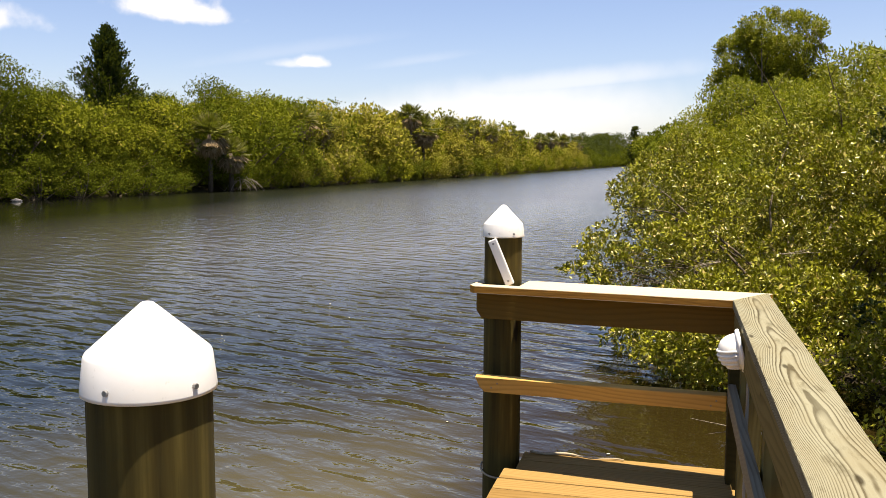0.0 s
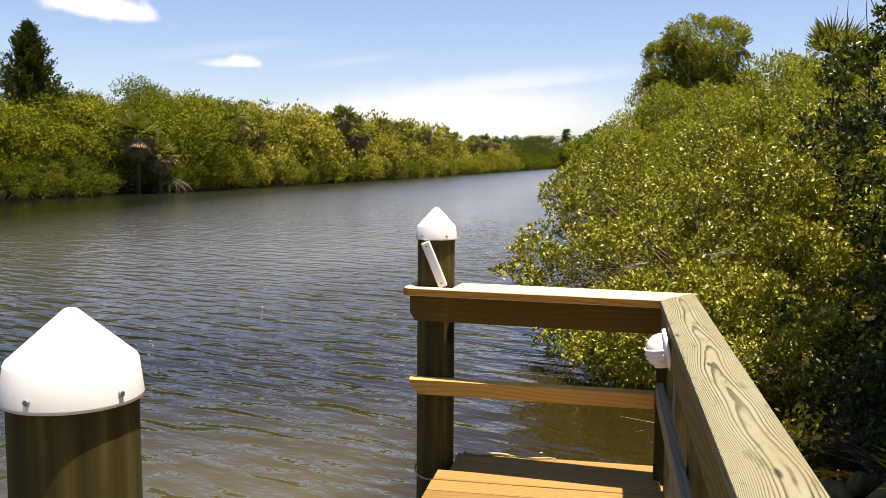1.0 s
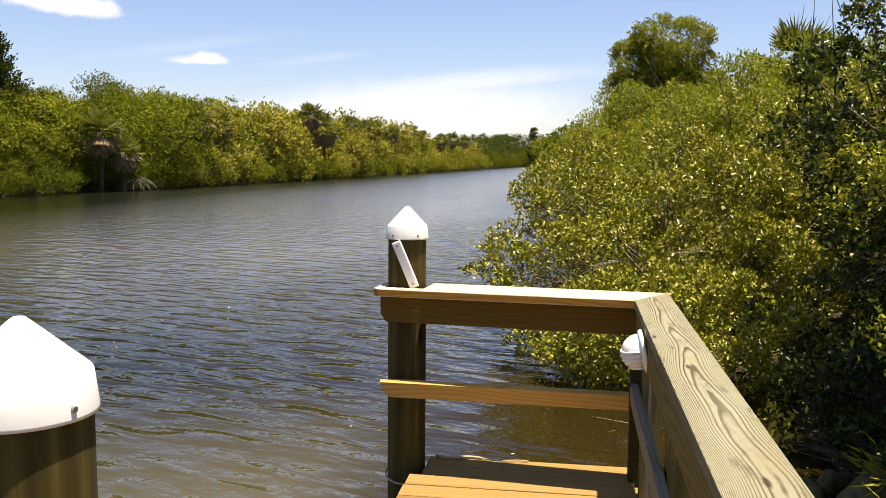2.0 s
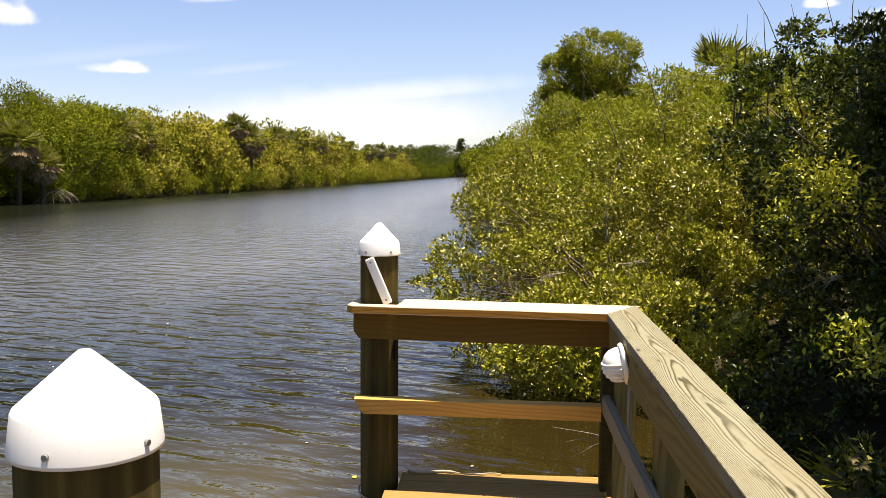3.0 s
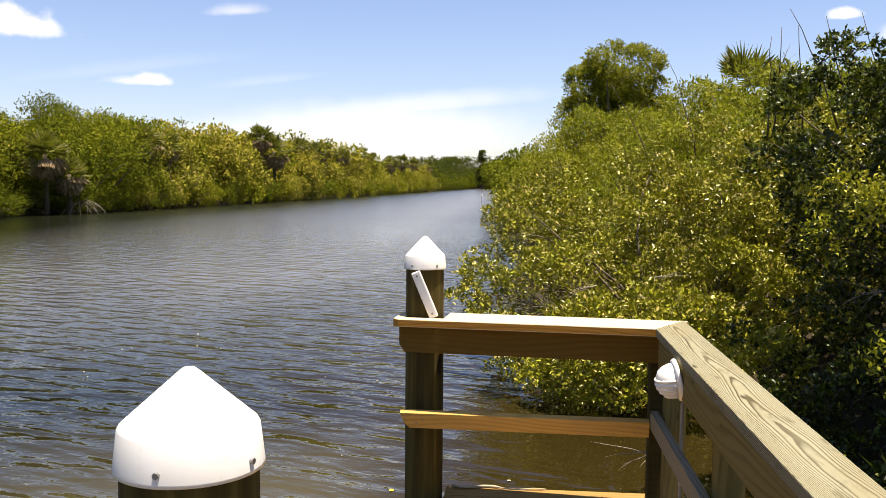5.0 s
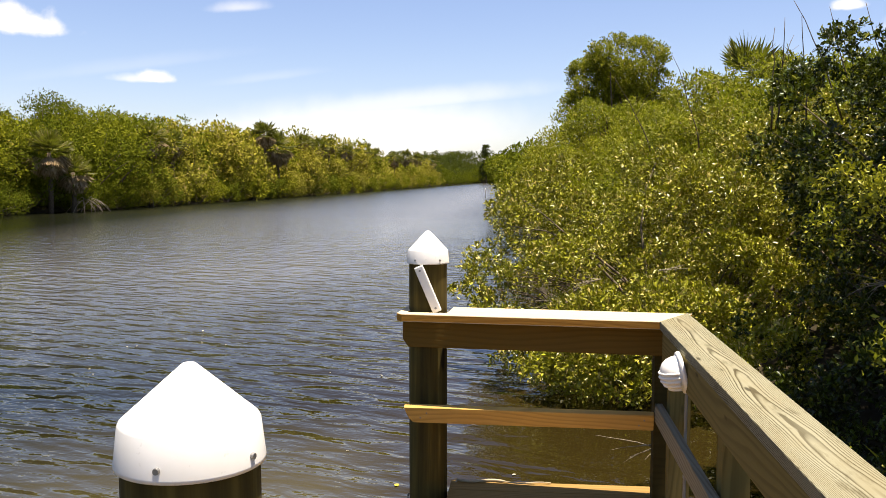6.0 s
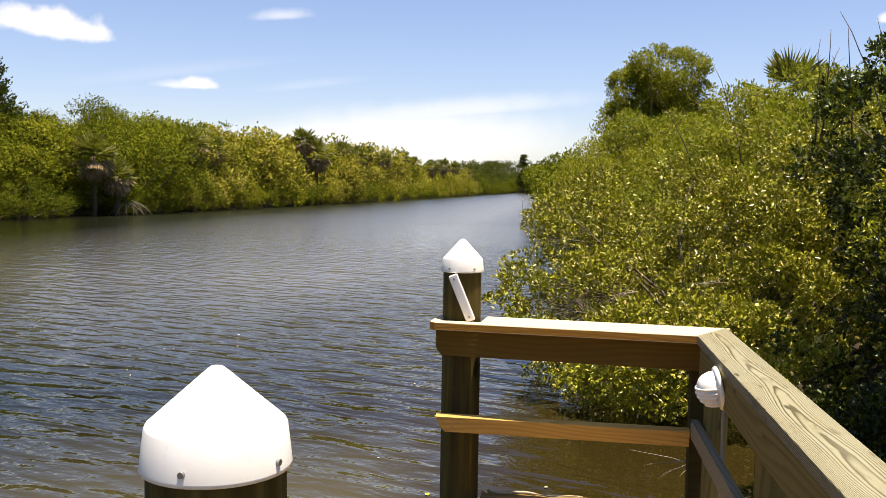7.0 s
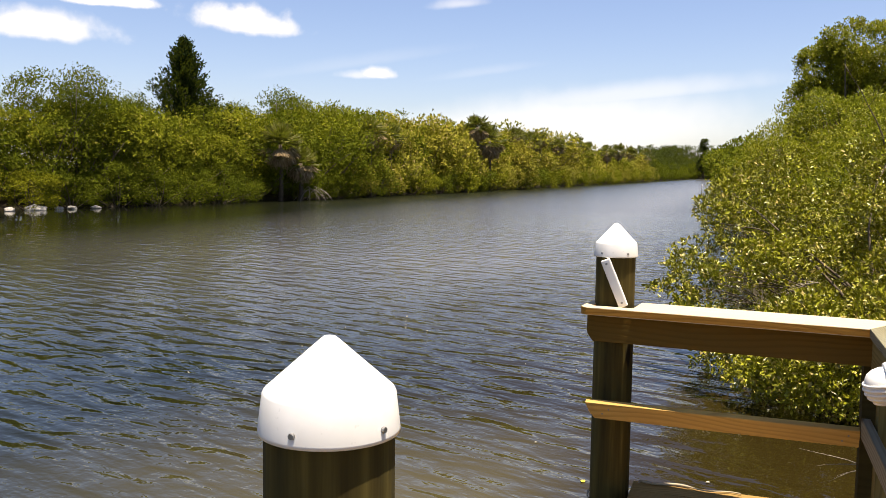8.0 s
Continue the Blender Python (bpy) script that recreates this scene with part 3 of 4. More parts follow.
for poly in top.data.polygons:
    if abs(poly.normal.z) < 0.3:
        poly.material_index = 1
fas = part("fascia", outline_bm([(0.0, 0.0), (0.0, 0.10), (0.03, 0.142), (1.325, 0.142), (1.325, 0.0)], 0, 0.038), M_BROWN, railing, "dark brown fascia board")
fas.matrix_local = FAR @ Matrix.Translation((0.02, 0.078, RAIL_Z - 0.043)) @ Matrix.Rotation(math.pi, 4, "X") @ Matrix.Rotation(math.pi / 2, 4, "X")
low = part("lower_rail", outline_bm([(0.0, 0.0), (0.018, 0.055), (0.045, 0.09), (1.262, 0.09), (1.262, 0.0)], 0, 0.038), M_LOW, railing, "orange knotty pine lower rail")
low.matrix_local = Matrix.Translation((-0.105, -0.205, 1.143)) @ Matrix.Rotation(math.atan2(-0.04, 1.27), 4, "Z") @ Matrix.Rotation(math.pi, 4, "X") @ Matrix.Rotation(math.pi / 2 + radians(18), 4, "X")
for sx, sy in ((0.085, 0.058), (0.118, 0.030), (1.19, 0.060), (1.215, 0.030)):
    bm = lathe_bm([(0, -0.0025), (0.0048, -0.002), (0.0048, 0.040), (0, 0.0405)], 10)
    bm.transform(Matrix.Translation((sx, sy, 0)))
    part("screw", bm, M_PIPE, low)
# side handrail, length along the dock
side = part("handrail", outline_bm([(-6.5, -1.349), (-6.5, -1.165), (-0.300, -1.165), (-0.017, -1.349)], RAIL_Z - 0.04, RAIL_Z + 0.001), M_RAIL, railing, "weathered grey-green handrail plank with bold grain")
side.matrix_local = Matrix.Rotation(math.pi / 2, 4, "Z")
board_at("fascia", Matrix.Translation((1.209, -6.5, RAIL_Z - 0.185)) @ Matrix.Rotation(math.pi / 2, 4, "Z"), 6.15, 0.038, 0.14, M_GREY, "greenish grey inner fascia")
board_at("lower_rail", Matrix.Translation((1.199, -6.5, 1.108)) @ Matrix.Rotation(math.pi / 2, 4, "Z"), 6.285, 0.038, 0.09, M_OLDRAIL, "weathered grey lower side rail")
for y in (-0.38, -1.48, -2.7, -4.0, -5.4):
    board_at("post", Matrix.Translation((1.212, y, -1.2)) @ Matrix.Rotation(-math.pi / 2, 4, "Y") @ Matrix.Rotation(0, 4, "X") @ Matrix.Scale(1, 4), 2.78, 0.09, -0.09, M_GREY)

# deck boards
deck = thing("dock_deck", pose(0, 0, 0), "dock deck of yellow pine planks on dark joists", "deck")
y, i = 0.10, 0
deck_rng = random.Random(4)
while y > -6.4:
    w = 0.14
    x0 = (0.117 if i < 2 else 0.05) + deck_rng.uniform(-0.004, 0.004)
    if -3.5 < y < -2.9:
        x0 = 0.085
    x1 = (1.205 if i < 2 else 1.262) + deck_rng.uniform(-0.005, 0.005)
    b = part("plank", box_bm(x0, x1, y - w, y, DECK_Z - 0.038, DECK_Z + deck_rng.uniform(-0.002, 0.002), 0.004), M_DECK, deck)
    y -= w + 0.006
    i += 1
for x in (0.16, 0.62, 1.10):
    b = part("joist", box_bm(x, x + 0.04, -6.4, 0.08, DECK_Z - 0.24, DECK_Z - 0.042, 0.003), M_GREY, deck)

part("post", box_bm(1.172, 1.262, -0.125, -0.035, -1.2, RAIL_Z - 0.042), M_SHADEPOST, railing, "corner post with the shade under the handrail in its colour")

# white plank screwed to the far piling
slat = thing("white_slat", pose(0.012, -0.113, 1.745), "short white board screwed slantwise to the piling", "board")
bm = box_bm(-0.024, 0.024, -0.012, 0.012, -0.128, 0.128, 0.007)
bm.transform(Matrix.Rotation(radians(-23), 4, "Y"))
part("plank", bm, M_PLASTIC, slat)
for s_ in (-0.105, 0.105):
    bm = lathe_bm([(0, 0.003), (0.006, 0.003), (0.006, -0.002)], 12)
    bm.transform(Matrix.Rotation(radians(-23), 4, "Y") @ Matrix.Translation((0, -0.0125, s_)) @ Matrix.Rotation(math.pi / 2, 4, "X"))
    part("screw", bm, M_STEEL, slat)

# bulkhead lamp on the inner fascia
lamp = thing("bulkhead_lamp", pose(1.169, -0.92, 1.515, 0, -12, 0), "white ribbed plastic bulkhead lamp on the railing", "lamp")


def toward_deck(bm, m=Matrix.Identity(4)):
    bm.transform(Matrix.Rotation(-math.pi / 2, 4, "Y") @ m)
    return bm


part("backplate", toward_deck(lathe_bm([(0, 0), (0.088, 0), (0.09, 0.006), (0.086, 0.016), (0.07, 0.018), (0, 0.018)], 40)), M_PLASTIC, lamp, smooth=True)
part("dome", toward_deck(lathe_bm([(0.074, 0.016), (0.073, 0.035), (0.066, 0.058), (0.052, 0.078), (0.030, 0.091), (0, 0.095)], 40)), M_PLASTIC, lamp, smooth=True)
for z_ in (-0.058, -0.040, -0.022, -0.004, 0.014):
    reach = math.sqrt(0.076 ** 2 - z_ ** 2)
    arc = []
    for a_ in np.linspace(-0.5 * math.pi, 0.5 * math.pi, 17):
        y_ = reach * math.sin(a_)
        arc.append((-0.016 - 0.082 * math.sqrt(max(0.0, 1 - (y_ * y_ + z_ * z_) / 0.0765 ** 2)), y_, z_, 0.0055))
    tubes("rib", [arc], M_PLASTIC, lamp, seg=8)
conduit = thing("conduit", pose(1.2055, -0.80, 0.5), "thin grey conduit running down below the lamp", "pipe")
tubes("pipe", [[(0.0, -0.06, 0.97, 0.0065), (0.0, -0.02, 0.93, 0.0065), (0, 0, 0.88, 0.0065), (0, 0, 0.4, 0.0065), (0.0, 0.0, 0.0, 0.0065)]], M_PIPE, conduit, seg=10)
part("clip", box_bm(-0.006, 0.012, -0.012, 0.012, 0.52, 0.535, 0.002), M_STEEL, conduit)

# rope tied round the far piling
rope = thing("rope", pose(0, 0, 0), "frayed tan rope looped round the piling and along the deck edge", "rope")
loop = [(0.112 * math.cos(a), 0.112 * math.sin(a), 0.60 + 0.03 * math.sin(a), 0.0055) for a in np.linspace(-3.3, 0.35, 20)]
tubes("loop", [loop + [(0.13, 0.05, 0.64, 0.005), (0.15, 0.085, DECK_Z + 0.006, 0.005)]], M_ROPE, rope, seg=6)
run = [(0.15 + 0.03 * i_, 0.085 - 0.016 * math.sin(i_ * 0.7) - 0.0012 * i_, DECK_Z + 0.009, 0.0075 if i_ < 9 else 0.004) for i_ in range(18)]
tubes("tail", [run], M_ROPE, rope, seg=6)

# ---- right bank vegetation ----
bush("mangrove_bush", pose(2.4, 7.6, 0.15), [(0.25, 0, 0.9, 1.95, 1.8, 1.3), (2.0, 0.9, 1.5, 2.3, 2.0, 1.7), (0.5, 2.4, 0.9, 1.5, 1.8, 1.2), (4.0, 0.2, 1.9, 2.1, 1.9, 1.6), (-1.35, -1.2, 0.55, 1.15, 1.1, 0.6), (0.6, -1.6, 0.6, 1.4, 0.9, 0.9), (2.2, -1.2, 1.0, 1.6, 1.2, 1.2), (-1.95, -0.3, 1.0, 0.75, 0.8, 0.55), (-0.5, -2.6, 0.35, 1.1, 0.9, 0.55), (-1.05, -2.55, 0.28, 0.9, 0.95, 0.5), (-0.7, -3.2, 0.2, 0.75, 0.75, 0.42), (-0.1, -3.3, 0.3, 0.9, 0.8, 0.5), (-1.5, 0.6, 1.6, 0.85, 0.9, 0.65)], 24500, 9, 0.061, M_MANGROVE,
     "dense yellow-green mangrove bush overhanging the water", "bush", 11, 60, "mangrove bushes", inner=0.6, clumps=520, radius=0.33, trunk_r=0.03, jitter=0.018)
bush("mangrove_bush", pose(4.55, 3.9, 0.3), [(-0.15, -0.6, 2.1, 1.6, 1.5, 0.85), (1.9, -1.6, 2.4, 2.0, 1.7, 0.85), (0.4, 0.9, 2.3, 1.8, 1.4, 0.8), (0.3, 0.7, 1.0, 1.9, 1.3, 1.1), (2.4, -0.6, 1.2, 1.9, 1.5, 1.2), (-0.6, -0.4, 1.25, 1.2, 1.1, 0.95), (-1.05, -0.6, 0.4, 1.15, 1.0, 0.7), (0.2, -1.6, 0.4, 1.6, 1.2, 0.8), (1.6, -2.4, 0.4, 1.5, 1.2, 0.8), (0.4, 1.2, 2.8, 1.2, 1.2, 0.7), (-1.0, -2.2, 0.25, 0.8, 1.3, 0.6), (-0.9, -3.9, 0.25, 0.8, 1.2, 0.6), (-0.7, -0.3, 2.75, 1.0, 1.0, 0.6), (0.7, -1.0, 2.9, 1.2, 1.1, 0.6)], 18500, 9, 0.058, M_SHADELEAF,
     "dark green mangrove bush beside the dock, shade deepened in its leaf colour", "bush", 12, 60, "mangrove bushes", inner=0.35, clumps=460, radius=0.28, trunk_r=0.03, jitter=0.014)
# unseen tree added to shade the dark bush; gaps let sun reach the sprigs
bush("shade_tree", pose(6.8, 1.4, 0.4), [(-2.45, -0.3, 4.95, 2.0, 1.6, 0.6), (-0.9, 1.7, 5.0, 1.6, 1.2, 0.6), (0.0, -0.2, 5.4, 2.4, 1.6, 0.9), (-2.0, -1.8, 4.9, 1.7, 1.4, 0.6), (1.0, 1.5, 5.3, 2.2, 1.5, 0.9), (0.3, -2.3, 5.1, 2.2, 1.4, 0.9)], 17000, 7, 0.155, M_SHADELEAF,
     "unseen broad tree added so its crown shades the bank beside the dock", "tree", 15, 60, inner=0.05, clumps=760, radius=0.45, trunk_r=0.12, root=(0, 0, -0.4), bottom=-0.95, gap=((-3.4, 0.42, 0.27), (-3.08, 0.4, 0.2), (-3.02, -0.55, 0.17), (-3.45, -0.87, 0.26)))
base = bush("mangrove_bush", pose(3.7, 14.5, 0.1), [(0, 0, 1.2, 2.2, 2.1, 1.4), (1.4, 1.0, 1.8, 2.2, 2.0, 1.5), (0.2, 1.8, 1.6, 1.8, 1.8, 1.5)], 4600, 6, 0.088, M_CANOPY,
            "yellow-green mangrove bush along the canal bank", "bush", 13, 30, "mangrove bushes", inner=0.55, clumps=150, radius=0.42, far=True, even=True, lift=0.8)
for x, y, s, r in ((5.4, 13.5, 1.1, 40), (8.3, 13, 1.2, 100), (3.3, 20, 0.95, 60), (5.2, 20, 1.15, 200), (7.2, 21, 1.7, 10), (12, 18, 1.6, 77), (4.1, 27, 1.32, 300), (6, 27, 1.3, 20), (10.5, 27, 1.5, 150), (4.4, 36, 1.27, 5), (5.9, 28.5, 1.45, 120), (3.15, 29, 1.1, 200), (7.4, 25.5, 1.4, 250), (8.8, 8.5, 1.25, 210), (9.5, 3.5, 1.3, 33)):
    copy_thing(base, pose(x, y, 0.15, 0, 0, r) @ Matrix.Scale(s, 4))

bush("canopy_tree", pose(4.4, 33, 0.3), [(0.35, 0, 6.75, 1.4, 1.6, 1.15), (-0.85, 0, 5.9, 1.15, 1.2, 0.95), (0.75, 0.3, 5.7, 1.25, 1.4, 1.3), (0.5, 0, 4.5, 1.5, 1.6, 1.3), (-1.6, 0.2, 5.0, 0.6, 0.8, 0.7), (-1.7, 0.2, 4.0, 0.35, 0.5, 0.6), (1.0, -0.2, 3.5, 2.0, 1.7, 1.5), (1.7, 0, 4.7, 0.9, 1.1, 1.0)], 11500, 6, 0.12, M_CANOPY,
     "round-topped green tree above the mangroves", "tree", 14, 46, inner=0.6, clumps=330, radius=0.46, trunk_r=0.10, root=(0.2, 0, 0), bottom=-0.95, even=True, lift=0.6)


def fronds(rng, n, radius, blades, up, droop, width):
    """Fan fronds round a palm head: bases and axes of their blades."""
    B, A, L = [], [], []
    for i in range(n):
        az, el = rng.uniform(0, 2 * math.pi), rng.uniform(*up)
        stem = np.array([math.cos(az) * math.cos(el), math.sin(az) * math.cos(el), math.sin(el)])
        hub = stem * radius * rng.uniform(0.45, 0.6) + np.array([0, 0, -droop * radius * 0.3])
        side = unit(np.cross(stem, (0, 0, 1.0)))
        for q in np.linspace(-1.25, 1.25, blades):
            a = stem * math.cos(q) + side * math.sin(q) + np.array([0, 0, -droop - 0.12 * abs(q)])
            B.append(hub), A.append(a), L.append(radius * (0.62 - 0.12 * abs(q)))
    return np.array(B), unit(np.array(A)), np.array(L)


def palm(m, height, seed, radius=1.15, skirt=0.6, label="sabal palm with a skirt of dead brown fronds", group="sabal palms"):
    rng = np.random.default_rng(seed)
    top = thing("sabal_palm", m, label, "palm", group)
    tubes("trunk", [[(0, 0, -0.4, 0.19), (0.05, 0, height * 0.4, 0.16), (0.0, 0.05, height * 0.8, 0.17), (0, 0, height + 0.1, 0.12)]], M_PALMTRUNK, top, seg=10)
    b, a, L = fronds(rng, 46, radius, 17, (-0.25, 1.35), 0.1, 0.08)
    mesh_ob("crown", leaves_mesh("crown", b + np.array([0, 0, height]), a, L, L * 0.085, rng, M_PALM, 0.1), top)
    if skirt > 0:
        b, a, L = fronds(rng, int(46 * skirt), radius * 0.95, 13, (-1.4, -0.05), 0.5, 0.09)
        mesh_ob("skirt", leaves_mesh("skirt", b + np.array([0, 0, height + 0.2]), a, L, L * 0.12, rng, M_PALMDRY, 0.1), top, "dead brown hanging fronds")
    return top


palm(pose(10.3, 35, 0.4), 5.9, 51, 2.1, 0.0, "green fan palm rising behind the mangroves")


def bare_stem(m, paths, label, material=M_BARK, name="bare_branch", group="bare branches"):
    top = thing(name, m, label, "branch", group)
    tubes("stem", paths, material, top, seg=5)
    return top


for q, (x, y, z, n_, wide_) in enumerate(((2.85, 1.95, 2.13, 60, 1.2), (3.25, 1.9, 2.05, 55, 1.5), (3.1, 1.75, 0.85, 20, 1), (2.7, 0.65, 1.15, 40, 1.1), (3.05, 3.0, 1.75, 26, 1), (2.1, 1.05, 0.42, 22, 0.7))):
    bush("leafy_sprig", pose(x, y, z), [(0, 0, 0.1, 0.22 * wide_, 0.16, 0.1)], n_, 8, 0.05, M_SPRIG, "light green leafy sprig reaching out of the shaded bush", "sprig", 200 + q, 7, "leafy sprigs", clumps=6, radius=0.13, trunk_r=0.007, root=(0.7, 0.35, -0.15))
def rock(m, size, seed, label, material=M_ROCK, group="bank rocks"):
    rng = np.random.default_rng(seed)
    bm = bmesh.new()
    bmesh.ops.create_icosphere(bm, subdivisions=3, radius=1)
    for v in bm.verts:
        v.co *= 1 + 0.35 * noise.noise(v.co * 1.3 + Vector((seed, 0, 0))) + 0.1 * noise.noise(v.co * 4)
        v.co = Vector((v.co.x * size[0], v.co.y * size[1], v.co.z * size[2]))
    ob = part("rock", bm, material, None, smooth=True)
    ob.matrix_world = m
    return tagged(ob, label, "rock", group)


M_MOSS = bark_material("mossy_stone", (0.05, 0.045, 0.016), (0.15, 0.12, 0.05))

grass_rng = np.random.default_rng(91)
clump = thing("grass_clump", pose(2.98, 1.0, 0.22), "yellow-green clump of drooping grass on the bank", "grass")
n_blades = 260
az_, el_ = grass_rng.uniform(0, 2 * math.pi, n_blades), grass_rng.uniform(-0.25, 0.9, n_blades)
axes = np.stack([np.cos(az_) * np.cos(el_), np.sin(az_) * np.cos(el_), np.sin(el_)], 1)
roots = grass_rng.normal(size=(n_blades, 3)) * np.array([0.10, 0.09, 0.03]) + axes * 0.04 + np.array([0, 0, 0.12])
long_ = grass_rng.uniform(0.16, 0.36, n_blades)
mesh_ob("tuft", leaves_mesh("tuft", roots, axes, long_, long_ * 0.075, grass_rng, M_SPRIG, 0.1), clump)
rock(pose(2.98, 1.0, 0.12), (0.2, 0.18, 0.16), 17, "low mossy stone under the grass clump", M_MOSS, "shaded rocks")
for q, (x, y, z, n_) in enumerate(((-0.12, 5.6, 0.90, 34), (0.1, 5.25, 0.72, 30), (0.2, 5.9, 1.1, 30))):
    bush("leafy_branch", pose(x, y, z), [(0, 0, 0.05, 0.3, 0.2, 0.08)], n_, 8, 0.066, M_MANGROVE, "leafy mangrove branch reaching out over the water", "branch", 230 + q, 7, "leafy branches", clumps=8, radius=0.1, trunk_r=0.008, root=(0.95, 0.45, -0.12), jitter=0.014)
twig_rng = random.Random(77)
for x, y, z, h, lean in ((4.23, 6.2, 3.0, 1.41, -0.4), (4.37, 6.2, 3.0, 1.32, -0.25), (4.83, 6.2, 3.0, 1.36, -0.29), (4.86, 6.2, 3.0, 1.52, -0.07), (3.5, 6.2, 2.9, 1.31, 0.04), (3.48, 6.3, 2.9, 1.21, -0.03), (3.8, 6.1, 2.9, 1.3, -0.06), (4.5, 6.2, 3.0, 1.3, 0.36), (2.6, 10.2, 2.7, 1.3, -0.5), (3.3, 9.8, 2.8, 1.5, -0.3), (4.2, 9.4, 3.0, 1.5, 0.25)):
    main = [(lean * h * (i_ / 6) ** 1.3 + twig_rng.uniform(-0.02, 0.02), twig_rng.uniform(-0.02, 0.02), h * i_ / 6, 0.013 * (1 - i_ / 8)) for i_ in range(7)]
    fork = [(*main[3][:3], 0.006)] + [(main[3][0] + 0.1 * k_ * twig_rng.uniform(0.3, 1.0), main[3][1], main[3][2] + 0.13 * k_, 0.0055 - 0.0013 * k_) for k_ in (1, 2, 3)]
    bare_stem(pose(x, y, z), [main, fork], "bare grey branch sticking up from the bush")
# pale dead twigs under the bush
for x, y, z, a in ((1.55, 1.8, 0.36, 190), (1.0, 4.6, 0.35, 160), (0.3, 6.3, 1.0, -10), (1.4, 5.6, 1.15, 190), (3.0, 6.2, 1.5, 30), (3.4, 2.6, 1.5, 200), (3.6, 2.3, 1.15, 170), (1.0, 5.0, 0.95, 175), (2.0, 5.2, 1.3, 20)):
    top = thing("dead_twig", pose(x, y, z, 0, 0, a), "pale dead twig hanging at the edge of the mangroves", "twig", "dead twigs")
    for k_ in range(5):
        dx, dz, dy = twig_rng.uniform(0.18, 0.5), twig_rng.uniform(-0.22, 0.1), twig_rng.uniform(-0.15, 0.15)
        row = [(dx * i_ / 5, dy * i_ / 5 + twig_rng.uniform(-0.008, 0.008), dz * (i_ / 5) ** 1.6 + twig_rng.uniform(-0.012, 0.012), 0.0055 * (1 - i_ / 6.5)) for i_ in range(6)]
        stem = tubes("stem", [row], M_DEADWOOD, top, seg=5)


rock(pose(3.1, 1.1, 0.2), (0.5, 0.42, 0.3), 5, "mossy yellowish rock at the foot of the bush", M_MOSS)
for x, y, a, q in ((2.45, 1.45, 0.17, 8), (2.72, 1.75, 0.14, 9), (2.33, 0.72, 0.10, 10), (2.62, 0.95, 0.15, 11), (2.95, 0.55, 0.2, 12)):
    rock(pose(x, y, 0.06, 0, 0, q * 40), (a * 0.8, a * 0.62, a * 0.6), q, "brown mossy rock in the shade of the bush", M_MOSS, "shaded rocks")
for y, a, q in ((30.9, 0.42, 1), (32.3, 0.2, 2), (33.0, 0.24, 3), (34.2, 0.2, 4), (29.6, 0.25, 6)):
    rock(pose(bank_left(y) + 0.1, y, 0.05, 0, 0, q * 50), (a * 1.3, a, a * 0.55), q, "pale rock at the far waterline")

# ---- left bank vegetation ----
kinds = {}
for j, (kind, mat, lobes, label, sort) in enumerate((
        ("olive", M_BANK, [(0, 0, 1.5, 2.3, 2.2, 1.7), (0.9, 1.2, 2.1, 1.9, 1.9, 1.5), (-1.2, -0.9, 0.9, 1.7, 1.9, 1.1)], "olive green waterside shrub on the far bank", "shrub"),
        ("dry", M_BANKDRY, [(0, 0, 1.3, 2.1, 2.4, 1.6), (0.6, -1.3, 2.1, 1.7, 1.8, 1.4), (-0.6, 1.4, 2.5, 1.5, 1.6, 1.2)], "yellow-brown half-dry shrub on the far bank", "shrub"),
        ("deep", M_BANKDARK, [(0, 0, 1.3, 2.2, 2.2, 1.5), (-0.8, 1.2, 1.9, 1.8, 1.8, 1.4), (1.0, -0.9, 1.6, 1.7, 1.9, 1.3)], "deep green waterside shrub on the far bank", "shrub"),
        ("tree", M_BANKDARK, [(0, 0, 3.2, 2.5, 2.5, 2.0), (1.0, 1.4, 4.4, 1.8, 1.9, 1.4), (-1.0, -1.3, 4.0, 1.8, 1.8, 1.4)], "darker broad-leaved tree behind the bank shrubs", "tree"),
        ("light_tree", M_BANKTREE, [(0, 0, 3.1, 2.4, 2.4, 2.1), (-0.9, 1.5, 4.5, 1.7, 1.8, 1.3), (1.1, -1.0, 4.1, 1.9, 1.8, 1.4), (0.2, 0.3, 4.9, 1.2, 1.2, 0.9)], "sunlit olive tree behind the bank shrubs", "tree"),
        ("far_tree", M_FARWOOD, [(0, 0, 3.0, 2.3, 2.3, 2.4), (0.9, 1.0, 4.3, 1.5, 1.6, 1.5), (-0.9, -1.0, 4.0, 1.6, 1.6, 1.6)], "dark green distant tree at the end of the canal", "tree"),
)):
    for fine in (True, False):
        kinds[kind, fine] = bush("bank_" + sort, pose(bank_left(4 - 4 * j) - (3 if fine else 7), 4 - 4 * j, 0.2), lobes, int((1100 if fine else 560) * (1.45 if sort == "tree" else 1)), 5, (0.165 if fine else 0.25) * (0.82 if sort == "tree" else 1), mat, label, sort, 30 + j + 10 * fine, 10,
                                 "far bank shrubs" if sort == "shrub" else "far bank trees", inner=0.66, ratio=0.6, jitter=0.11, clumps=46, radius=0.74, bottom=-0.8, even=True, far=True, lift=0.45 if mat is M_BANKDARK else 1.0)
rng = random.Random(21)


def skyline(y):
    return np.interp(y, [20, 31, 33, 35, 37, 42, 51, 55, 64, 70, 76, 84, 91, 104, 114, 120, 148, 179, 224, 267, 350], [4.6, 5.1, 6.7, 7.6, 7.0, 7.2, 7.4, 8.4, 9.1, 8.1, 8.6, 8.6, 8.1, 8.1, 9.2, 8.7, 8.8, 8.2, 8.3, 8.2, 8.6])


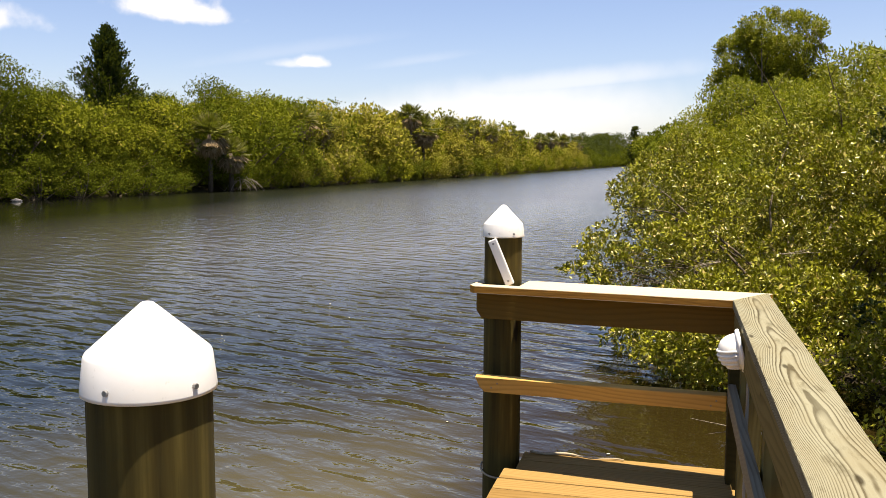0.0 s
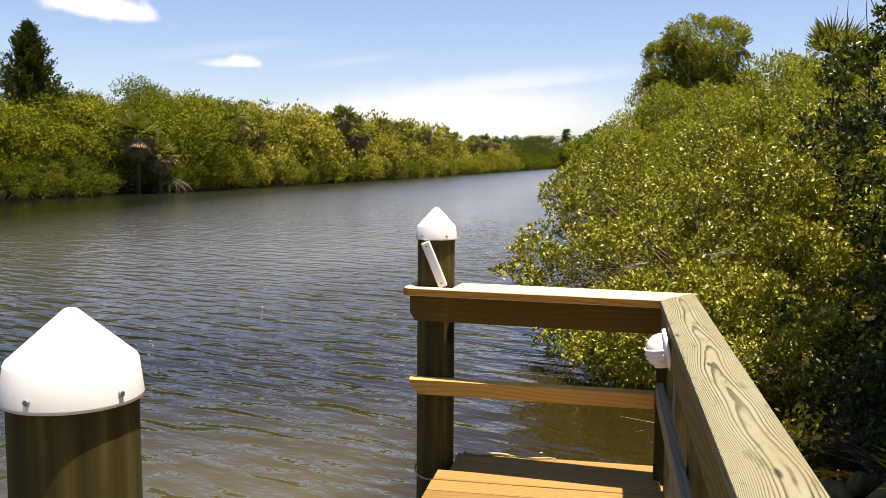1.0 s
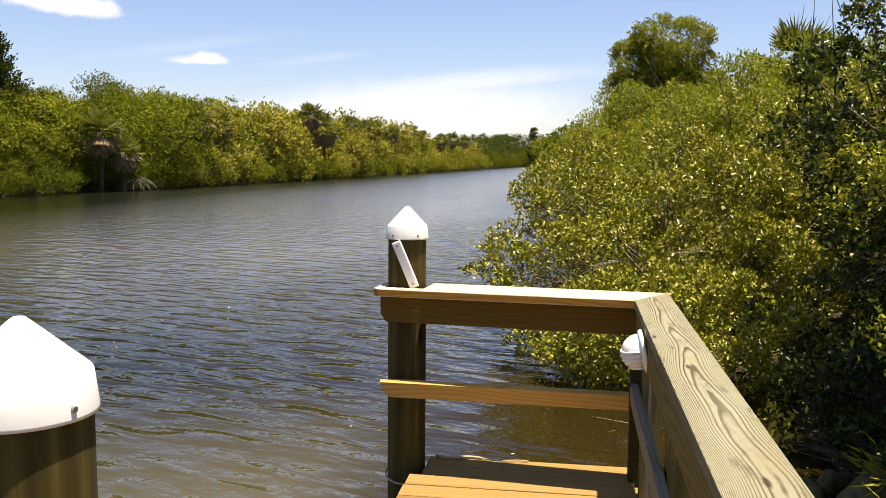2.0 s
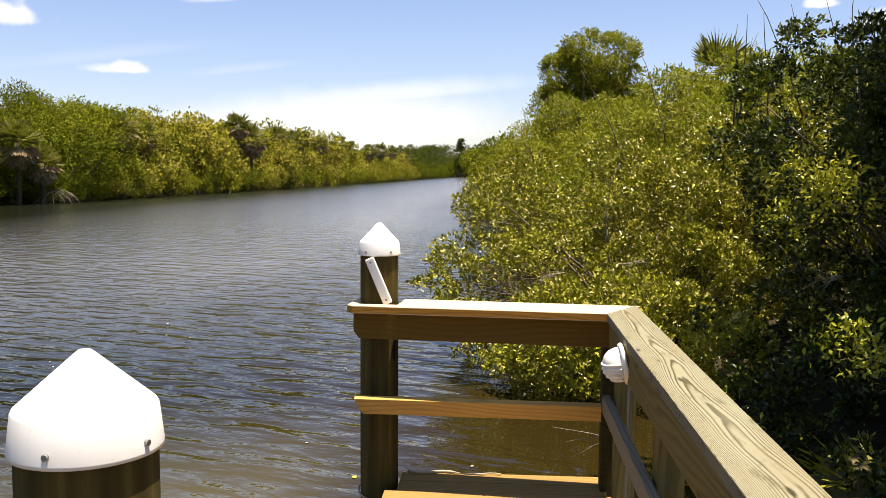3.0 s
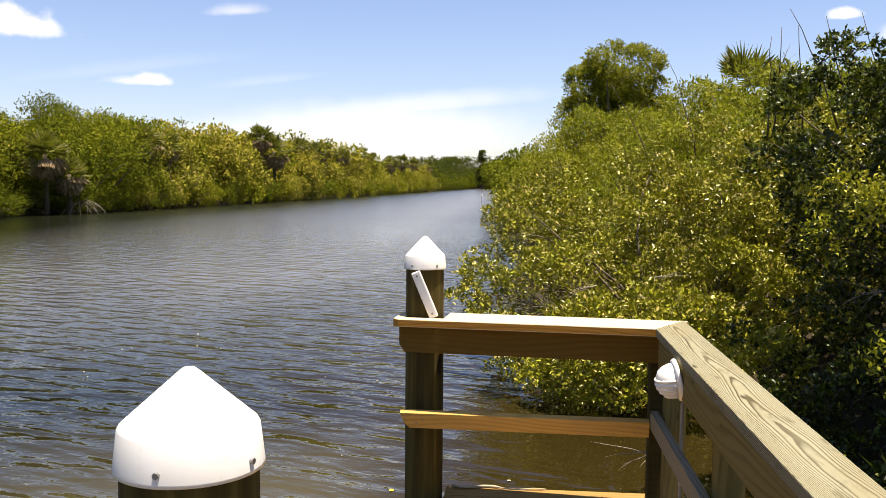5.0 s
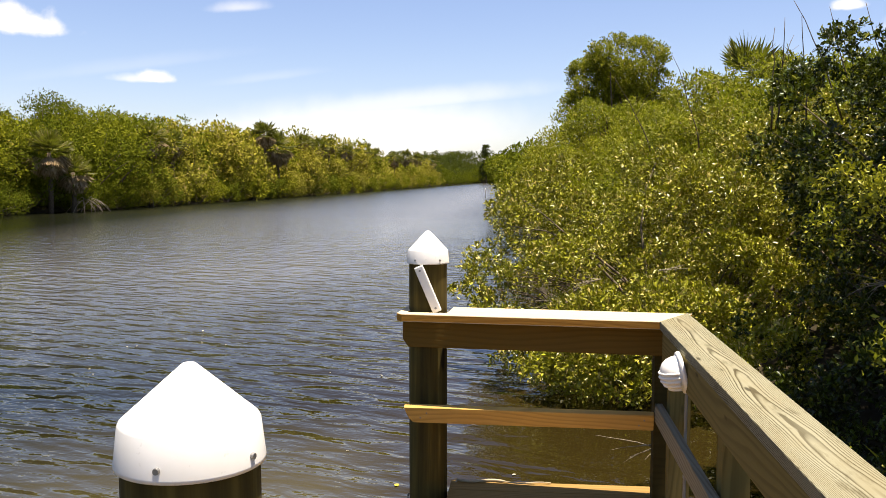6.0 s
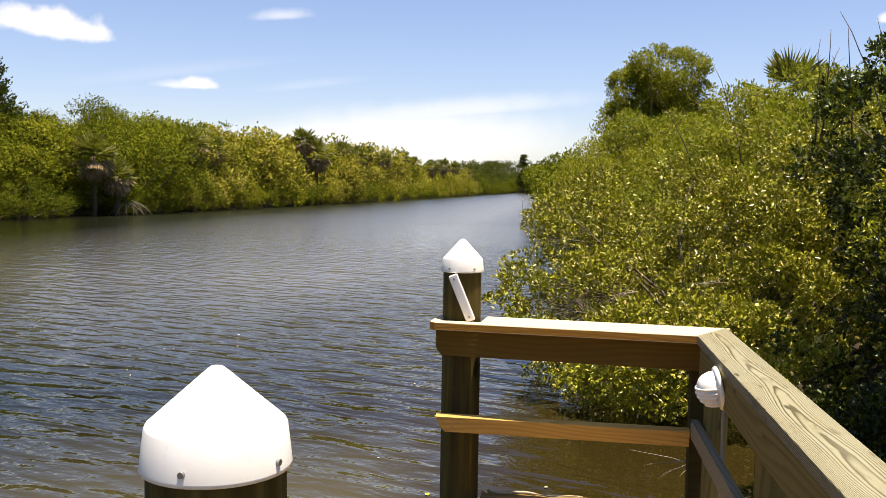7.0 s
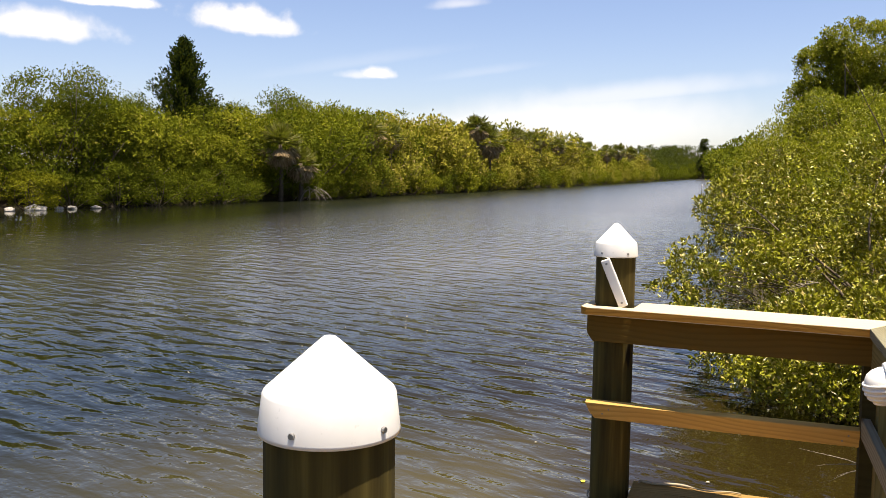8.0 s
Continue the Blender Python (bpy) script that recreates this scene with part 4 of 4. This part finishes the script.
def bank_plant(kind, inland, y, z, size):
    copy_thing(kinds[kind, y < 66], pose(bank_left(y) - inland, y, z, 0, 0, rng.uniform(0, 360)) @ Matrix.Scale(size, 4))


y = 25.5
while y < 400:
    step = 2.7 if y < 105 else 4.4 if y < 200 else 8.0
    big = 1.0 if y < 105 else 1.15 if y < 200 else 1.4
    top_z = skyline(y)
    near, bend = y < 55, y > 245
    # low growth that overhangs the water
    if not 47.6 < y < 52:
        bank_plant(rng.choice(("deep", "deep", "olive") if near else ("deep",) if bend else ("olive", "olive", "dry", "deep")), 0.9 + rng.uniform(-0.4, 0.4), y + rng.uniform(-0.5, 0.5), 0.05, rng.uniform(0.5, 0.8) * big)
    # the slope of shrubs
    bank_plant(rng.choice(("deep", "deep", "olive", "deep") if near else ("deep", "deep", "far_tree") if bend else ("olive", "dry", "olive", "deep") if y < 70 else ("olive", "dry", "dry", "dry")), 3.0 + rng.uniform(-0.5, 0.5), y + 0.8, 0.5, top_z * rng.uniform(0.10, 0.175))
    bank_plant(rng.choice(("deep", "olive", "deep", "olive") if near else ("deep", "far_tree") if bend else ("olive", "dry", "deep") if y < 75 else ("olive", "dry", "dry")), 5.2 + rng.uniform(-0.5, 0.5), y + 1.7, 0.6 + rng.uniform(0, 0.5), top_z * rng.uniform(0.15, 0.23))
    # the canopy that makes the skyline
    bank_plant(rng.choice(("tree", "tree", "light_tree") if y < 66 else ("far_tree",) if y > 230 else ("light_tree", "light_tree", "tree")), max(4.6, bank_left(y) + 37.4) + rng.uniform(-0.8, 0.8), y + rng.uniform(-0.8, 0.8), 0.2, top_z / 6.45 * rng.uniform(0.88, 1.07))
    y += step


bank_plant("tree", 3.6, 34.6, 0.4, 1.16)
bank_plant("tree", 4.2, 37.2, 0.3, 1.05)


def conifer(m, height, seed):
    rng = np.random.default_rng(seed)
    top = thing("cedar_tree", m, "dark green pointed cedar standing above the far bank", "tree")
    rows = [[(0, 0, 0, 0.22), (0.05, 0.03, height * 0.5, 0.14), (0, 0, height * 0.98, 0.02)]]
    B, A, L = [], [], []
    n = 120
    for i in range(n):
        s = (i + rng.random()) / n
        z = height * (0.16 + 0.80 * s)
        az = i * 2.39996 + rng.uniform(-0.35, 0.35)
        reach = (0.16 + 3.7 * (1 - s) ** 0.95) * rng.choice([0.55, 0.8, 1.0, 1.2])
        rise = reach * rng.uniform(0.35, 0.6) + 0.15
        tip = np.array([math.cos(az) * reach, math.sin(az) * reach, z + rise])
        rows.append([(0, 0, z, 0.05), (tip[0] * 0.5, tip[1] * 0.5, z + rise * 0.3, 0.03), (*tip, 0.008)])
        for q in range(200):
            u = 1 - 0.9 * rng.random() ** 1.2
            fat = 0.08 + 0.12 * (1 - u) + 0.035 * reach
            p = np.array([tip[0] * u, tip[1] * u, z + rise * u * u]) + rng.normal(size=3) * fat * np.array([1, 1, 1.25])
            B.append(p), A.append(unit(tip - np.array([0, 0, z]) + rng.normal(size=3) * 0.5 + np.array([0, 0, 0.9]))), L.append(rng.uniform(0.14, 0.28))
    tubes("trunk", rows, M_BARK, top, seg=5)
    L = np.array(L)
    mesh_ob("crown", leaves_mesh("crown", np.array(B), np.array(A), L, L * 0.55, rng, M_PINE, far=True), top)


conifer(pose(-37.2, 48.2, 0.3), 11.1, 61)
# palms: distance along the canal, metres behind the waterline, height of the head, frond radius, skirt
for q, (y, inland, h, r, sk) in enumerate((
        (49.7, 0.3, 4.0, 1.6, 2.2), (51.3, 0.1, 2.7, 1.35, 2.0), (63.3, 0.9, 5.5, 1.5, 1.4), (68.1, 1.2, 5.3, 1.3, 1.2), (90.9, 1.4, 7.3, 1.6, 1.0), (92.8, 0.6, 5.8, 2.0, 2.2),
        (107.4, 2.2, 7.2, 1.3, 0.6), (112, 2.6, 7.6, 1.3, 0.7), (117.5, 2.0, 7.7, 1.6, 1.1), (124, 2.6, 7.4, 1.4, 0.6), (133.3, 2.2, 7.1, 1.5, 0.8), (143.9, 2.0, 7.0, 1.6, 0.7), (151, 2.6, 7.6, 1.6, 0.5),
        (158.9, 2.2, 7.1, 1.7, 0.8), (176.9, 2.2, 7.4, 1.8, 0.7), (191.2, 2.2, 7.3, 1.9, 0.7), (214, 2.5, 7.8, 2.0, 0.6), (240, 2.5, 8.2, 2.1, 0.6))):
    palm(pose(bank_left(y) - (inland if y < 100 else inland - 0.4), y, 0.1), h - (0.2 if y < 100 else 0.45 + 0.4 * (q % 3)), 100 + q, r, sk)
# dead branches at the far waterline
for y, a in ((52.0, 10), (53.0, 40)):
    rows = [[(t_ * 0.32 * math.cos(b_), t_ * 0.32 * math.sin(b_), 0.9 - 0.055 * t_ * t_ + 0.05 * b_, 0.035 - 0.006 * t_) for t_ in range(5)] for b_ in np.linspace(-2.4, 2.4, 9)]
    bare_stem(pose(bank_left(y) + 0.1, y, 0.0, 0, 0, a), rows, "bleached dead branches drooping to the water", M_DEADWOOD, "dead_branch", "dead branches")

# woods that close the canal
for i in range(26):
    copy_thing(kinds["far_tree", False], pose(-70 + i * 4.4, 404 + rng.uniform(-3, 6), 0.4, 0, 0, rng.uniform(0, 360)) @ Matrix.Scale(rng.uniform(1.7, 2.5), 4))
for i in range(16):
    copy_thing(kinds["far_tree", False], pose(-42 + i * 4.2 + rng.uniform(-1, 1), 394 + rng.uniform(-2, 2), -3.4, 0, 0, rng.uniform(0, 360)) @ Matrix.Scale(rng.uniform(1.6, 2.1), 4))
for i in range(11):
    copy_thing(kinds["deep" if i % 2 else "far_tree", False], pose(-24 + i * 2.6, 372 + rng.uniform(-4, 4), -0.3, 0, 0, rng.uniform(0, 360)) @ Matrix.Scale(rng.uniform(2.0, 2.5) if i % 2 else rng.uniform(1.35, 1.7), 4))
bush("tall_tree", pose(-14.2, 330, 0.4), [(0, 0, 12.3, 1.3, 1.3, 1.9), (0.2, 0, 9.0, 0.9, 1.0, 2.4), (0, 0, 4.6, 2.2, 2.0, 3.0)], 1500, 5, 0.5, M_FARWOOD, "single tall dark tree at the end of the canal", "tree", 71, 14, clumps=70, radius=0.8, trunk_r=0.2, root=(0, 0, 0), far=True)

# dark growth along the far part of the near bank
for x, y, size in ((3.0, 44, 1.1), (2.4, 56, 1.2), (2.2, 70, 1.35), (1.7, 88, 1.5), (1.4, 108, 1.65), (1.2, 135, 1.9), (0.2, 170, 2.2), (-1.2, 215, 2.4), (-3.0, 270, 2.6)):
    copy_thing(kinds["deep", False], pose(x, y, 0.1, 0, 0, y * 37) @ Matrix.Scale(size, 4))

# white marker post at the far edge of the mangroves
marker = thing("marker_post", pose(-4.05, 98.0, -1.3), "slim white channel marker post beside the mangroves", "post")
part("pole", lathe_bm([(0, 0), (0.055, 0), (0.055, 2.35), (0.04, 2.4), (0, 2.41)], 16), M_PLASTIC, marker, smooth=True)
part("collar", lathe_bm([(0.056, 2.1), (0.066, 2.11), (0.066, 2.16), (0.056, 2.17)], 16), M_PIPE, marker, "dark grey band")

# floating flecks
M_FLECK = plain("floating_leaf", (0.62, 0.55, 0.38), 0.7)
M_YELLOWLEAF = plain("yellow_leaf", (0.62, 0.47, 0.03), 0.6)
fleck_rng = random.Random(9)
for i in range(15):
    x, y = fleck_rng.uniform(-5.5, 1.2), fleck_rng.uniform(0.8, 8.5)
    if i == 0:
        x, y = -0.98, 2.57
    if i == 1:
        x, y = -1.15, 5.39
    if i == 2:
        x, y = -0.44, 1.78
    bm = bmesh.new()
    n, r = 7, 0.024 if i == 2 else fleck_rng.uniform(0.009, 0.02)
    ring = [bm.verts.new((r * (1.5 if k_ in (0, 1, 6) else 0.9) * math.cos(2 * math.pi * k_ / n), 0.7 * r * math.sin(2 * math.pi * k_ / n), fleck_rng.uniform(0, 0.006))) for k_ in range(n)]
    f = bm.faces.new(ring)
    g = bmesh.ops.extrude_face_region(bm, geom=[f])
    bmesh.ops.translate(bm, verts=[v for v in g["geom"] if isinstance(v, bmesh.types.BMVert)], vec=(0, 0, 0.004))
    ob = part("floating_leaf", bm, M_YELLOWLEAF if i == 2 else M_FLECK, None)
    ob.matrix_world = pose(x, y, 0.002, 0, 0, fleck_rng.uniform(0, 360))
    tagged(ob, "yellow fallen leaf floating beside the dock" if i == 2 else "pale dead leaf floating on the water", "leaf", "floating leaves")
